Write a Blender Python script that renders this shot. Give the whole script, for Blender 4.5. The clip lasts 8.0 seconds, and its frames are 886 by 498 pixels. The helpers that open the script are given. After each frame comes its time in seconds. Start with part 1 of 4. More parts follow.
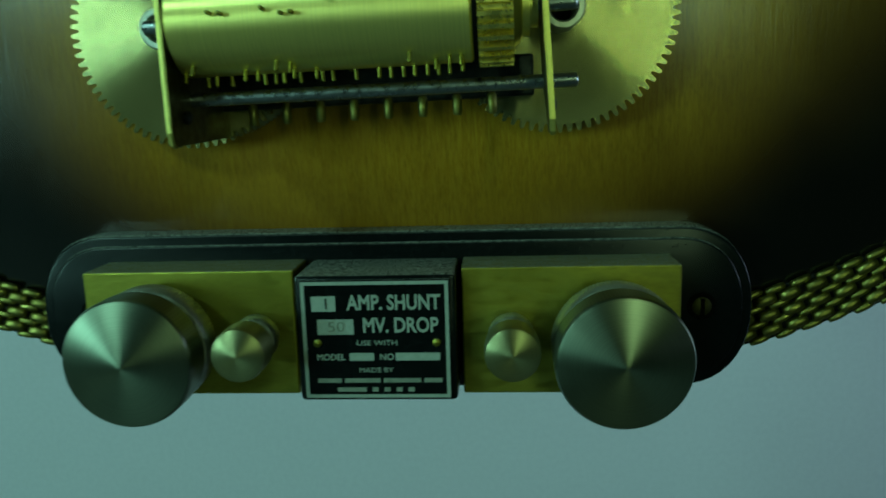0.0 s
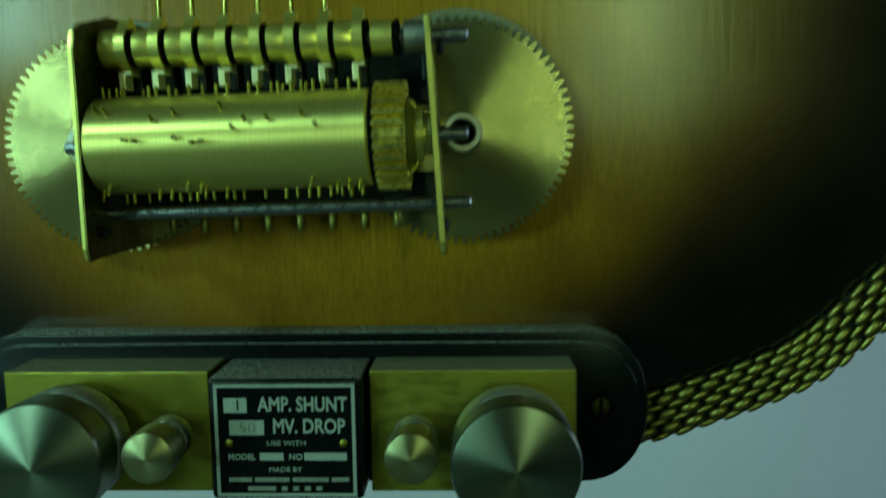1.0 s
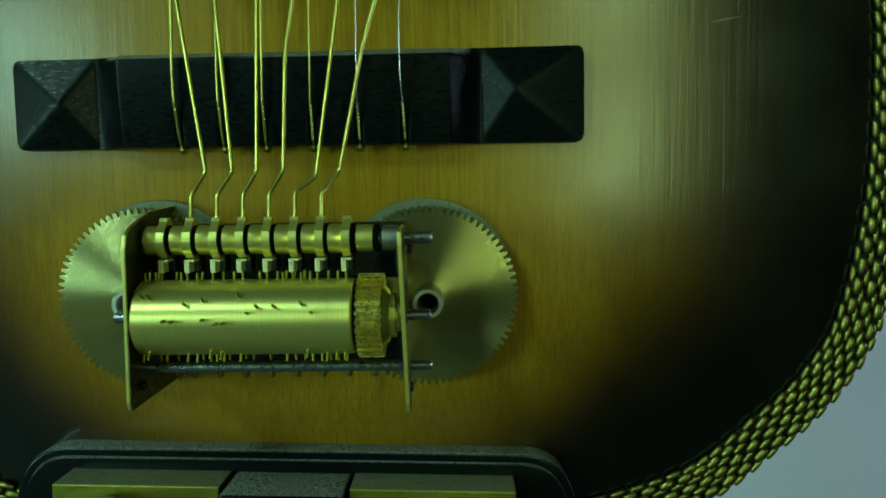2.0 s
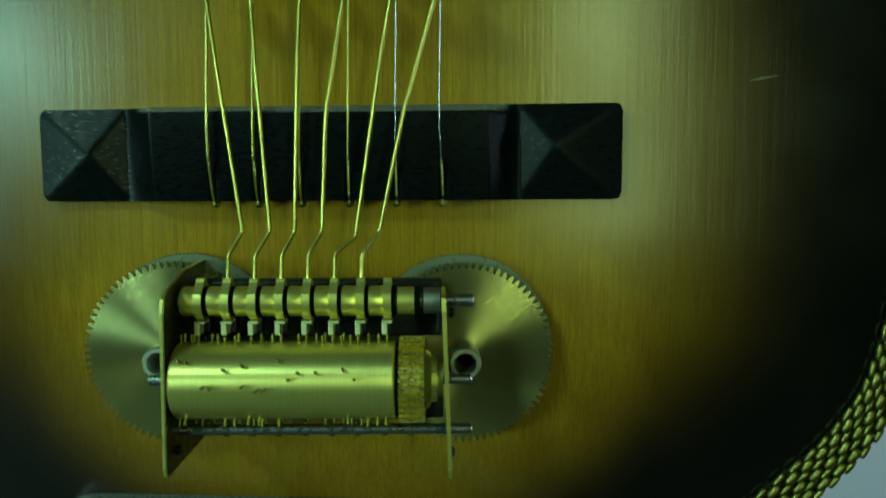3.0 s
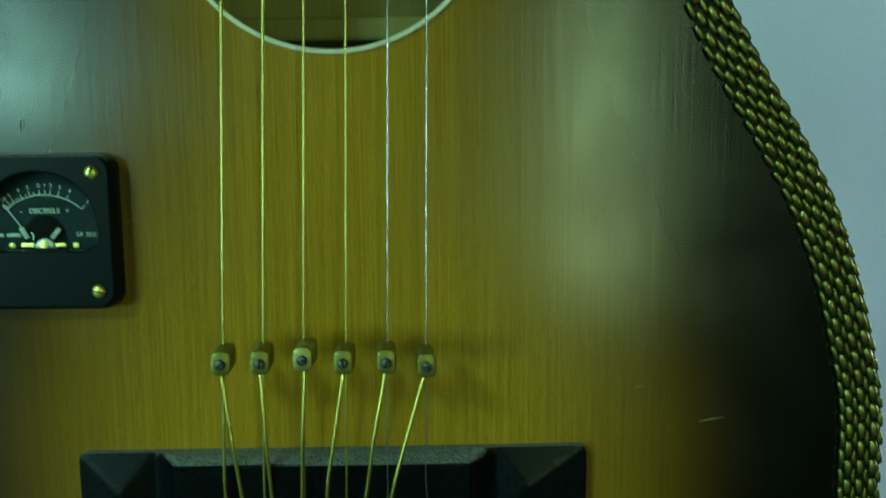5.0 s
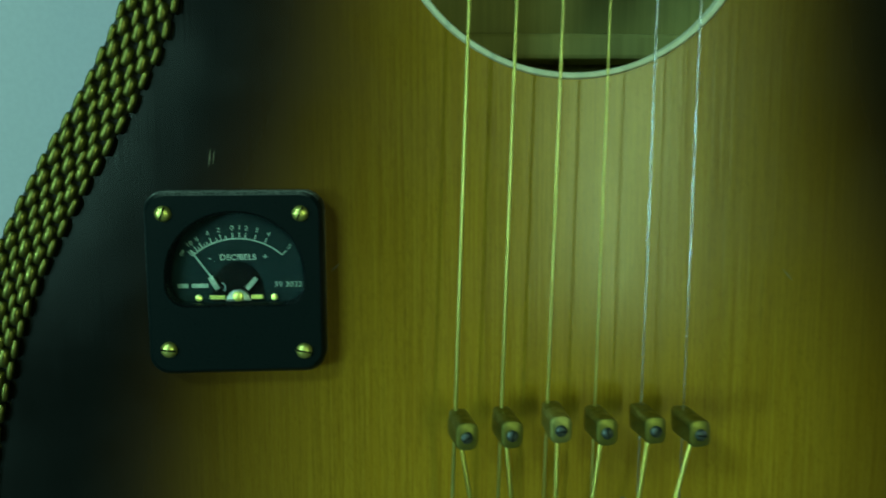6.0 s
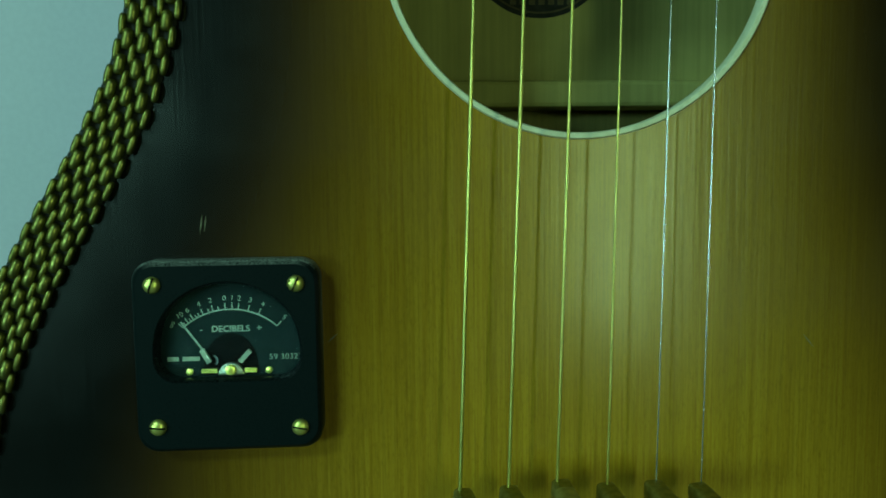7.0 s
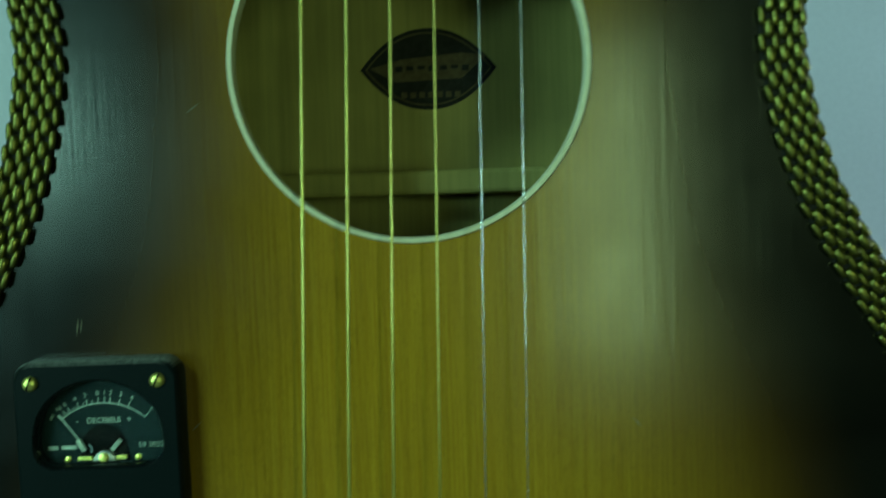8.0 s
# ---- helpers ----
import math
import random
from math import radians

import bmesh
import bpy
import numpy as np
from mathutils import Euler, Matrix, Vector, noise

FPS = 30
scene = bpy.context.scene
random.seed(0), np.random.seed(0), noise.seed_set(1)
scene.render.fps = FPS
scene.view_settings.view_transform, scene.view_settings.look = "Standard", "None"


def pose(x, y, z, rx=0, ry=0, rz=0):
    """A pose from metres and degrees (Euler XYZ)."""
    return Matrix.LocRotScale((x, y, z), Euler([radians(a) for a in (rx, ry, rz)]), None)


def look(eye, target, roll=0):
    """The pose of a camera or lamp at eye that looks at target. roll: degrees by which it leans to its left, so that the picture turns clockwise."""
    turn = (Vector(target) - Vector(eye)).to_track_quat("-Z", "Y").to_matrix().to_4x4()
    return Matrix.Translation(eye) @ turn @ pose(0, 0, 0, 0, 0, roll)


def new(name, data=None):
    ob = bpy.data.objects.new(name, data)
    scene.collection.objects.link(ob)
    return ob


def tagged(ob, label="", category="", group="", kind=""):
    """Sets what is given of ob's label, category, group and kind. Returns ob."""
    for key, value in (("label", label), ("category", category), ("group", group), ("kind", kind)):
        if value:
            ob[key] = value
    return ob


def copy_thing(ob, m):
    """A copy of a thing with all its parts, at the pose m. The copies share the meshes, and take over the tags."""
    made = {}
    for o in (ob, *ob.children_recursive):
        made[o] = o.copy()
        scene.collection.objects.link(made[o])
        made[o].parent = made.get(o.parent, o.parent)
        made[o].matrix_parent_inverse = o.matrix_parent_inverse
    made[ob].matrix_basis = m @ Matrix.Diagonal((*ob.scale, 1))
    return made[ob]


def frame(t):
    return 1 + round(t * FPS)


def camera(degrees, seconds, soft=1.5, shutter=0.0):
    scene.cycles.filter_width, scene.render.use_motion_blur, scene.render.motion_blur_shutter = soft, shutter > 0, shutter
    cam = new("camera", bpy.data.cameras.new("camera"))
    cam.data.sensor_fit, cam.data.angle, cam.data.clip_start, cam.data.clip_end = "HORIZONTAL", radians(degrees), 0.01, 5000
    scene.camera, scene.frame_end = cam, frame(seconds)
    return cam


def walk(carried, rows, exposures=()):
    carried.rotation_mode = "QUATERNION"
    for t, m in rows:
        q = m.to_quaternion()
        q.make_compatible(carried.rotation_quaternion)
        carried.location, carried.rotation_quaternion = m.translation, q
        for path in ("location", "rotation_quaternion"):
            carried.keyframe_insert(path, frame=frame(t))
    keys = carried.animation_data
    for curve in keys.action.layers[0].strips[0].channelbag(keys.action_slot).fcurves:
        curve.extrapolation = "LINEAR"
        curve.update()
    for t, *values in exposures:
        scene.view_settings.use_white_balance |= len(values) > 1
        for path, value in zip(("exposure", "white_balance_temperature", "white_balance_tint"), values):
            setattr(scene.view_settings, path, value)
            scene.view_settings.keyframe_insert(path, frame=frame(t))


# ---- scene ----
from mathutils import geometry

# ---------- camera and its path ----------
cam = camera(60, 8.0, soft=1.7, shutter=0.4)
PATH = [
    (0, look((0.0202, -0.1611, -0.0572), (0.0057, 0.0350, -0.0937), -3.04)),
    (0.5, look((0.0285, -0.1514, -0.0610), (0.0162, 0.0459, -0.0913), -2.26)),
    (1, look((0.0348, -0.1681, -0.0468), (0.0274, 0.0306, -0.0685), -2.15)),
    (1.5, look((0.0419, -0.1982, -0.0213), (0.0377, 0.0008, -0.0408), -0.80)),
    (1.7, look((0.0433, -0.2047, -0.0150), (0.0381, -0.0056, -0.0332), -0.84)),
    (2.8, look((0.0313, -0.2017, -0.0022), (0.0309, -0.0023, -0.0182), -0.52)),
    (3, look((0.0278, -0.2011, 0.0047), (0.0284, -0.0019, -0.0128), -0.24)),
    (3.5, look((0.0240, -0.2038, 0.0303), (0.0271, -0.0048, 0.0110), 0.85)),
    (4, look((0.0298, -0.2070, 0.0570), (0.0324, -0.0084, 0.0339), 0.68)),
    (4.5, look((0.0370, -0.2116, 0.0830), (0.0392, -0.0126, 0.0633), 0.83)),
    (5, look((0.0334, -0.2192, 0.1088), (0.0330, -0.0206, 0.0853), -0.46)),
    (5.2, look((0.0217, -0.2212, 0.1140), (0.0223, -0.0226, 0.0905), -0.23)),
    (6.3, look((-0.0518, -0.1827, 0.1175), (-0.0356, 0.0158, 0.0983), -0.48)),
    (6.5, look((-0.0509, -0.1827, 0.1190), (-0.0352, 0.0162, 0.1054), -0.72)),
    (7, look((-0.0420, -0.1797, 0.1285), (-0.0293, 0.0191, 0.1106), -0.65)),
    (7.5, look((-0.0293, -0.1854, 0.1266), (-0.0201, 0.0142, 0.1180), -1.26)),
    (7.8, look((-0.0119, -0.1939, 0.1401), (-0.0032, 0.0055, 0.1268), -1.37)),
    (8, look((0.0054, -0.1995, 0.1473), (0.0093, 0.0002, 0.1360), -1.93)),
]
EXPOSURE = [(0.0, -0.90, 6000, -47), (1.0, -0.80, 6400, -45), (1.5, -0.70, 6700, -43), (3.5, -0.61, 6500, -44), (5.0, -0.58, 6150, -46), (6.5, -0.62, 6050, -47), (8.0, -0.65, 6200, -46)]
walk(cam, PATH, EXPOSURE)

# ---------- world and lights ----------
world = bpy.data.worlds.new("world")
world.use_nodes = True
world.node_tree.nodes["Background"].inputs[0].default_value = (0.55, 0.62, 0.7, 1)
world.node_tree.nodes["Background"].inputs[1].default_value = 0.15
scene.world = world


def area_light(name, eye, target, w, h, watts, colour):
    lamp = bpy.data.lights.new(name, "AREA")
    lamp.shape, lamp.size, lamp.size_y, lamp.energy, lamp.color = "RECTANGLE", w, h, watts, colour
    ob = new(name, lamp)
    ob.matrix_world = look(eye, target)
    return ob


area_light("window_light", (-2.75, -2.35, 0.02), (0, 0, 0.04), 0.55, 0.65, 47.0, (0.60, 0.86, 0.93))
# Fill light added to brighten the back wall's right; no window stands there.
area_light("side_window_light", (2.20, 0.30, 0.10), (0.50, 0.95, 0.00), 0.60, 0.60, 24.0, (0.66, 0.64, 1.0))
area_light("ceiling_light", (-1.45, -1.75, 1.50), (0.0, -0.2, -0.1), 0.55, 0.35, 34.0, (0.66, 0.92, 0.95))
area_light("lamp_light", (0.290, -0.90, 0.135), (0.05, 0, 0.10), 0.055, 0.46, 1.75, (0.92, 1.0, 0.60))
area_light("front_window_light", (-1.98, -3.00, 0.52), (0, 0, 0.06), 0.45, 0.45, 20.0, (0.64, 0.88, 0.90))


# ---------- materials ----------
def shader(name):
    m = bpy.data.materials.new(name)
    m.use_nodes = True
    return m, m.node_tree.nodes, m.node_tree.links, m.node_tree.nodes["Principled BSDF"]


def mixed(nodes, links, fac, a, b):
    """A colour mix; each of fac, a and b is a value or a socket."""
    n = nodes.new("ShaderNodeMix")
    n.data_type = "RGBA"
    for slot, v in ((0, fac), (6, a), (7, b)):
        if isinstance(v, bpy.types.NodeSocket):
            links.new(v, n.inputs[slot])
        else:
            n.inputs[slot].default_value = v
    return n.outputs[2]


def ramp(nodes, links, fac, lo, hi, a=0.0, b=1.0):
    n = nodes.new("ShaderNodeMapRange")
    n.interpolation_type = "SMOOTHSTEP"
    for slot, v in ((1, lo), (2, hi), (3, a), (4, b)):
        n.inputs[slot].default_value = v
    links.new(fac, n.inputs[0])
    return n.outputs[0]


def noise_of(nodes, links, scale, detail=4.0, stretch=(1, 1, 1), rough=0.55):
    co = nodes.new("ShaderNodeTexCoord")
    mp = nodes.new("ShaderNodeMapping")
    mp.inputs["Scale"].default_value = stretch
    links.new(co.outputs["Object"], mp.inputs[0])
    n = nodes.new("ShaderNodeTexNoise")
    n.inputs["Scale"].default_value, n.inputs["Detail"].default_value, n.inputs["Roughness"].default_value = scale, detail, rough
    links.new(mp.outputs[0], n.inputs["Vector"])
    return n.outputs["Fac"]


def bump(nodes, links, bsdf, height, strength, distance=0.0002):
    n = nodes.new("ShaderNodeBump")
    n.inputs["Strength"].default_value, n.inputs["Distance"].default_value = strength, distance
    links.new(height, n.inputs["Height"])
    links.new(n.outputs[0], bsdf.inputs["Normal"])


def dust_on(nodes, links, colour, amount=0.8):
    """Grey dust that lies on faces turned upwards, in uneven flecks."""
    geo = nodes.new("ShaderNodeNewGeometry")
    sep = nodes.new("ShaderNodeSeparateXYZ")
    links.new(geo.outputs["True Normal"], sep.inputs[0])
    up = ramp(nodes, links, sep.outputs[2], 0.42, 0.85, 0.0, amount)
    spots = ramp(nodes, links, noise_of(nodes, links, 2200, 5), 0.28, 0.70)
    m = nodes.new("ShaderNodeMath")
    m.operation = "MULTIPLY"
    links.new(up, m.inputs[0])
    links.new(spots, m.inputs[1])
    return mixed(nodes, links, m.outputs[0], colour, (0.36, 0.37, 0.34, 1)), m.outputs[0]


def plain(name, a, b, rough=0.5, metal=0.0, scale=300, stretch=(1, 1, 1), bumps=0.15, dust=0.0, rough_span=0.12, spec=0.5, blotch=0.3):
    """A surface with two tones, uneven gloss and fine relief at two scales."""
    m, nodes, links, bsdf = shader(name)
    fine = noise_of(nodes, links, scale, 6, stretch)
    broad = noise_of(nodes, links, scale * 0.08, 3)
    tone = mixed(nodes, links, ramp(nodes, links, fine, 0.3, 0.7), (*a, 1), (*b, 1))
    tone = mixed(nodes, links, ramp(nodes, links, broad, 0.35, 0.7, 0.0, blotch), tone, (*[v * 0.6 for v in a], 1))
    gloss = ramp(nodes, links, fine, 0.25, 0.75, max(0.03, rough - rough_span), min(1, rough + rough_span))
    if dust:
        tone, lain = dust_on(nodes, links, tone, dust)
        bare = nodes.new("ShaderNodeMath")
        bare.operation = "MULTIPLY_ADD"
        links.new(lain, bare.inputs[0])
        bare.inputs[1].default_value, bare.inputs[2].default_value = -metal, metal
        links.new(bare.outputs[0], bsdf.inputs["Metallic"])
    links.new(tone, bsdf.inputs["Base Color"])
    links.new(gloss, bsdf.inputs["Roughness"])
    if not dust:
        bsdf.inputs["Metallic"].default_value = metal
    bsdf.inputs["Specular IOR Level"].default_value = spec
    bump(nodes, links, bsdf, fine, bumps)
    return m


def turned_metal(name, a, rough, aniso=0.85, grain=0.25, axis="Y", metal=1.0):
    """Lathe-turned metal: rings round the local Y axis spread the gloss into wedges."""
    m, nodes, links, bsdf = shader(name)
    co = nodes.new("ShaderNodeTexCoord")
    sep = nodes.new("ShaderNodeSeparateXYZ")
    links.new(co.outputs["Object"], sep.inputs[0])
    comb = nodes.new("ShaderNodeCombineXYZ")
    links.new(sep.outputs[0], comb.inputs[0])
    links.new(sep.outputs[2], comb.inputs[1])
    ln = nodes.new("ShaderNodeVectorMath")
    ln.operation = "LENGTH"
    links.new(comb.outputs[0], ln.inputs[0])
    rings = nodes.new("ShaderNodeTexNoise")
    rings.noise_dimensions = "1D"
    rings.inputs["Scale"].default_value, rings.inputs["Detail"].default_value = 4500, 3
    links.new(ln.outputs["Value"] if axis == "Y" else sep.outputs[0], rings.inputs["W"])
    blot = noise_of(nodes, links, 120, 4)
    tone = mixed(nodes, links, ramp(nodes, links, rings.outputs["Fac"], 0.3, 0.7, 0.0, 0.5), (*a, 1), (*[v * 0.7 for v in a], 1))
    tone = mixed(nodes, links, ramp(nodes, links, blot, 0.5, 0.75, 0.0, 0.4), tone, (*[v * 0.55 for v in a], 1))
    links.new(tone, bsdf.inputs["Base Color"])
    bsdf.inputs["Metallic"].default_value = metal
    bsdf.inputs["Roughness"].default_value = rough
    bsdf.inputs["Anisotropic"].default_value = aniso
    bsdf.inputs["Anisotropic Rotation"].default_value = 0.25
    tan = nodes.new("ShaderNodeTangent")
    tan.direction_type, tan.axis = "RADIAL", axis
    links.new(tan.outputs[0], bsdf.inputs["Tangent"])
    bump(nodes, links, bsdf, rings.outputs["Fac"], grain, 0.00004)
    return m


def soundboard_wood():
    """Spruce with upright grain under a dark sunburst and lacquer; 'burst' runs from 0 at the rim to 1."""
    m, nodes, links, bsdf = shader("sunburst_spruce")
    grain = noise_of(nodes, links, 1500, 3, (1, 1, 0.014), 0.6)
    band = noise_of(nodes, links, 70, 2, (1, 1, 0.03))
    pores = noise_of(nodes, links, 2600, 4, (1, 1, 0.035), 0.65)
    stain = noise_of(nodes, links, 26, 4)
    wood = mixed(nodes, links, ramp(nodes, links, grain, 0.32, 0.66), (0.365, 0.210, 0.014, 1), (0.445, 0.275, 0.022, 1))
    wood = mixed(nodes, links, ramp(nodes, links, band, 0.45, 0.65, 0.0, 0.10), wood, (0.28, 0.158, 0.009, 1))
    wood = mixed(nodes, links, ramp(nodes, links, pores, 0.49, 0.64, 0.0, 0.28), wood, (0.145, 0.074, 0.004, 1))
    line = ramp(nodes, links, noise_of(nodes, links, 1450, 1, (1, 1, 0.004)), 0.50, 0.60)
    dash = ramp(nodes, links, noise_of(nodes, links, 2400, 3, (1, 1, 0.09), 0.65), 0.42, 0.58, 0.04, 0.22)
    lined = nodes.new("ShaderNodeMath")
    lined.operation = "MULTIPLY"
    links.new(line, lined.inputs[0])
    links.new(dash, lined.inputs[1])
    wood = mixed(nodes, links, lined.outputs[0], wood, (0.125, 0.070, 0.004, 1))
    wood = mixed(nodes, links, ramp(nodes, links, stain, 0.45, 0.7, 0.0, 0.3), wood, (0.28, 0.152, 0.009, 1))
    fleck = noise_of(nodes, links, 1900, 3, (1, 1, 0.30), 0.7)
    wood = mixed(nodes, links, ramp(nodes, links, fleck, 0.50, 0.66, 0.0, 0.30), wood, (0.20, 0.105, 0.006, 1))
    at = nodes.new("ShaderNodeAttribute")
    at.attribute_name = "burst"
    amber = ramp(nodes, links, at.outputs["Fac"], 0.15, 1.0)
    dark = ramp(nodes, links, at.outputs["Fac"], 0.0, 0.6)
    rim = mixed(nodes, links, dark, (0.003, 0.003, 0.002, 1), (0.085, 0.040, 0.003, 1))
    links.new(mixed(nodes, links, amber, rim, wood), bsdf.inputs["Base Color"])
    links.new(ramp(nodes, links, stain, 0.3, 0.7, 0.20, 0.265), bsdf.inputs["Roughness"])
    bsdf.inputs["Specular IOR Level"].default_value = 0.62
    add = nodes.new("ShaderNodeMath")
    links.new(grain, add.inputs[0])
    links.new(noise_of(nodes, links, 420, 2, (1, 1, 0.04)), add.inputs[1])
    peel = nodes.new("ShaderNodeMath")
    peel.operation = "MULTIPLY_ADD"
    links.new(noise_of(nodes, links, 900, 3), peel.inputs[0])
    peel.inputs[1].default_value = 0.55
    links.new(add.outputs[0], peel.inputs[2])
    bump(nodes, links, bsdf, peel.outputs[0], 0.14, 0.0002)
    return m


def glass_pane():
    m, nodes, links, bsdf = shader("meter_glass")
    bsdf.inputs["Base Color"].default_value = (0.95, 0.98, 0.97, 1)
    bsdf.inputs["Transmission Weight"].default_value = 1.0
    bsdf.inputs["Roughness"].default_value = 0.01
    bsdf.inputs["IOR"].default_value = 1.20
    return m


def frosted_plastic():
    m, nodes, links, bsdf = shader("frosted_plastic")
    bsdf.inputs["Base Color"].default_value = (0.42, 0.45, 0.33, 1)
    bsdf.inputs["Transmission Weight"].default_value = 0.6
    bsdf.inputs["IOR"].default_value = 1.45
    cloud = noise_of(nodes, links, 500, 4)
    links.new(ramp(nodes, links, cloud, 0.3, 0.7, 0.25, 0.45), bsdf.inputs["Roughness"])
    bump(nodes, links, bsdf, cloud, 0.1)
    return m


FROSTED = frosted_plastic()
SPRUCE = soundboard_wood()
INNER_WOOD = plain("bare_inner_wood", (0.42, 0.36, 0.11), (0.52, 0.45, 0.15), 0.7, 0, 500, (1, 1, 0.03), 0.2)
RIM_WOOD = plain("dark_rim_lacquer", (0.012, 0.008, 0.005), (0.02, 0.012, 0.008), 0.3, 0, 300, (1, 1, 0.1), 0.1)
IVOROID = plain("cream_binding", (0.86, 0.80, 0.58), (0.78, 0.71, 0.48), 0.4, 0, 600, bumps=0.1, blotch=0.08)
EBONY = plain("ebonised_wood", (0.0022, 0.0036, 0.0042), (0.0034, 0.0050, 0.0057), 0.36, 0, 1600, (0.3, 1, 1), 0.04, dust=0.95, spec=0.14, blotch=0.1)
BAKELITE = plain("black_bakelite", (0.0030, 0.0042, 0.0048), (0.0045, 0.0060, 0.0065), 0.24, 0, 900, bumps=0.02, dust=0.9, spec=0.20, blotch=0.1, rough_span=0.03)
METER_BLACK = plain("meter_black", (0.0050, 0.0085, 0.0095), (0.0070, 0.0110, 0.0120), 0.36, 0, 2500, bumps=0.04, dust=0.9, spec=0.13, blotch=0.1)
LIP_BLACK = plain("lip_black", (0.0040, 0.0060, 0.0070), (0.0055, 0.0080, 0.0090), 0.3, 0, 2500, bumps=0.02, spec=0.25, blotch=0.1)
DIAL_BLACK = plain("dial_black", (0.006, 0.011, 0.013), (0.009, 0.015, 0.017), 0.7, 0, 900, bumps=0.02, spec=0.08)
# Flat black standing for shade in openings, slots and gaps; also the black washer.
PIT_BLACK = plain("dark_opening", (0.003, 0.003, 0.003), (0.004, 0.004, 0.004), 0.8, 0, 300, spec=0.05)
BRASS = plain("worn_brass", (0.92, 0.84, 0.25), (0.86, 0.78, 0.22), 0.36, 0.88, 500, bumps=0.08, blotch=0.08, rough_span=0.05)
# Paler than the other brass: the light the fingers catch is in the colour.
FINGER_BRASS = plain("lit_finger_brass", (0.95, 0.92, 0.55), (0.90, 0.86, 0.48), 0.38, 0.5, 500, bumps=0.05, blotch=0.05)
# Brass darkened for the shade on the plate sides; also the dark base screws.
SIDE_BRASS = plain("shade_dark_brass", (0.10, 0.095, 0.035), (0.06, 0.055, 0.02), 0.5, 0.9, 500, bumps=0.1)
CLAMP_BRASS = plain("dull_clamp_brass", (0.33, 0.31, 0.09), (0.26, 0.24, 0.06), 0.50, 1.0, 600, bumps=0.1, blotch=0.15)
BRIGHT_CLAMP = plain("bright_clamp_brass", (0.46, 0.43, 0.15), (0.38, 0.35, 0.12), 0.5, 0.95, 600, bumps=0.1, blotch=0.1)
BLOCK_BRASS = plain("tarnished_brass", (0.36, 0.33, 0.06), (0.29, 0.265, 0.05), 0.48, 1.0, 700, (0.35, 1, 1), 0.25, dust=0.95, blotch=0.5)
CYL_BRASS = turned_metal("cylinder_brass", (0.98, 0.88, 0.27), 0.36, 0.60, 0.30, "X", 0.86)
CHAIN_BRASS = plain("old_chain_brass", (0.29, 0.265, 0.075), (0.20, 0.185, 0.05), 0.40, 1.0, 900, bumps=0.2, blotch=0.2)
CHAIN_BACK = plain("chain_backing", (0.010, 0.009, 0.007), (0.02, 0.018, 0.012), 0.7, 0, 600)
STEEL = plain("grey_steel", (0.42, 0.44, 0.46), (0.30, 0.32, 0.34), 0.32, 1.0, 700, bumps=0.1, blotch=0.1)
SCREW_STEEL = plain("dull_screw_steel", (0.19, 0.20, 0.20), (0.12, 0.13, 0.13), 0.55, 1.0, 700, bumps=0.1, blotch=0.1)
# Taken near black for the two bars that stand for shade in the movement.
DARK_STEEL = plain("dark_steel", (0.045, 0.048, 0.046), (0.030, 0.032, 0.032), 0.55, 1.0, 700, bumps=0.15)
NICKEL_RING = plain("dull_nickel", (0.42, 0.42, 0.38), (0.30, 0.30, 0.27), 0.5, 1.0, 600, bumps=0.1)
HUB_METAL = plain("pale_hub_metal", (0.60, 0.60, 0.52), (0.50, 0.50, 0.42), 0.42, 1.0, 600, bumps=0.1, blotch=0.1)
GEAR_EDGE = plain("toothed_brass", (0.86, 0.76, 0.21), (0.80, 0.70, 0.19), 0.30, 0.92, 700, bumps=0.01, blotch=0.1)
GEAR_BRASS = turned_metal("turned_gear_brass", (0.50, 0.46, 0.19), 0.25, 0.92, 0.55, "Y", 0.82)
KNOB_NICKEL = turned_metal("turned_knob_nickel", (0.22, 0.24, 0.175), 0.35, 0.72)
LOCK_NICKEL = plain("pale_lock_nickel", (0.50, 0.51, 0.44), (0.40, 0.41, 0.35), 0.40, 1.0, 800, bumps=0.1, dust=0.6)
SMALL_NICKEL = turned_metal("turned_small_knob", (0.38, 0.37, 0.19), 0.40, 0.65)
PLATE_WHITE = plain("worn_white_print", (0.42, 0.46, 0.42), (0.34, 0.38, 0.34), 0.5, 0.2, 900, bumps=0.05)
DIAL_PRINT = plain("faded_dial_print", (0.27, 0.29, 0.24), (0.18, 0.20, 0.17), 0.6, 0, 900, bumps=0.02)
WOUND = plain("bronze_wound_string", (0.80, 0.72, 0.22), (0.72, 0.64, 0.18), 0.36, 1.0, 200, bumps=0.02, blotch=0.03, rough_span=0.015)
PLAIN_STEEL = plain("plain_steel_string", (0.82, 0.82, 0.80), (0.72, 0.72, 0.72), 0.26, 1.0, 900, bumps=0.02, blotch=0.03, rough_span=0.015)
WIRE_BRASS = plain("brass_wire", (0.74, 0.66, 0.17), (0.68, 0.60, 0.15), 0.30, 1.0, 150, bumps=0.02, blotch=0.04, rough_span=0.015, spec=0.5)
WALL_WHITE = plain("white_wall_paint", (0.83, 0.80, 0.88), (0.80, 0.77, 0.85), 0.7, 0, 120, bumps=0.08, blotch=0.03)
ROOM_GREY = plain("grey_room_paint", (0.060, 0.062, 0.062), (0.050, 0.052, 0.052), 0.8, 0, 20, bumps=0.05)
FLOOR_GREY = plain("grey_floor", (0.10, 0.10, 0.095), (0.08, 0.08, 0.075), 0.6, 0, 30)
LABEL_INK = plain("dark_label_ink", (0.004, 0.004, 0.003), (0.007, 0.006, 0.004), 0.7, 0, 500)
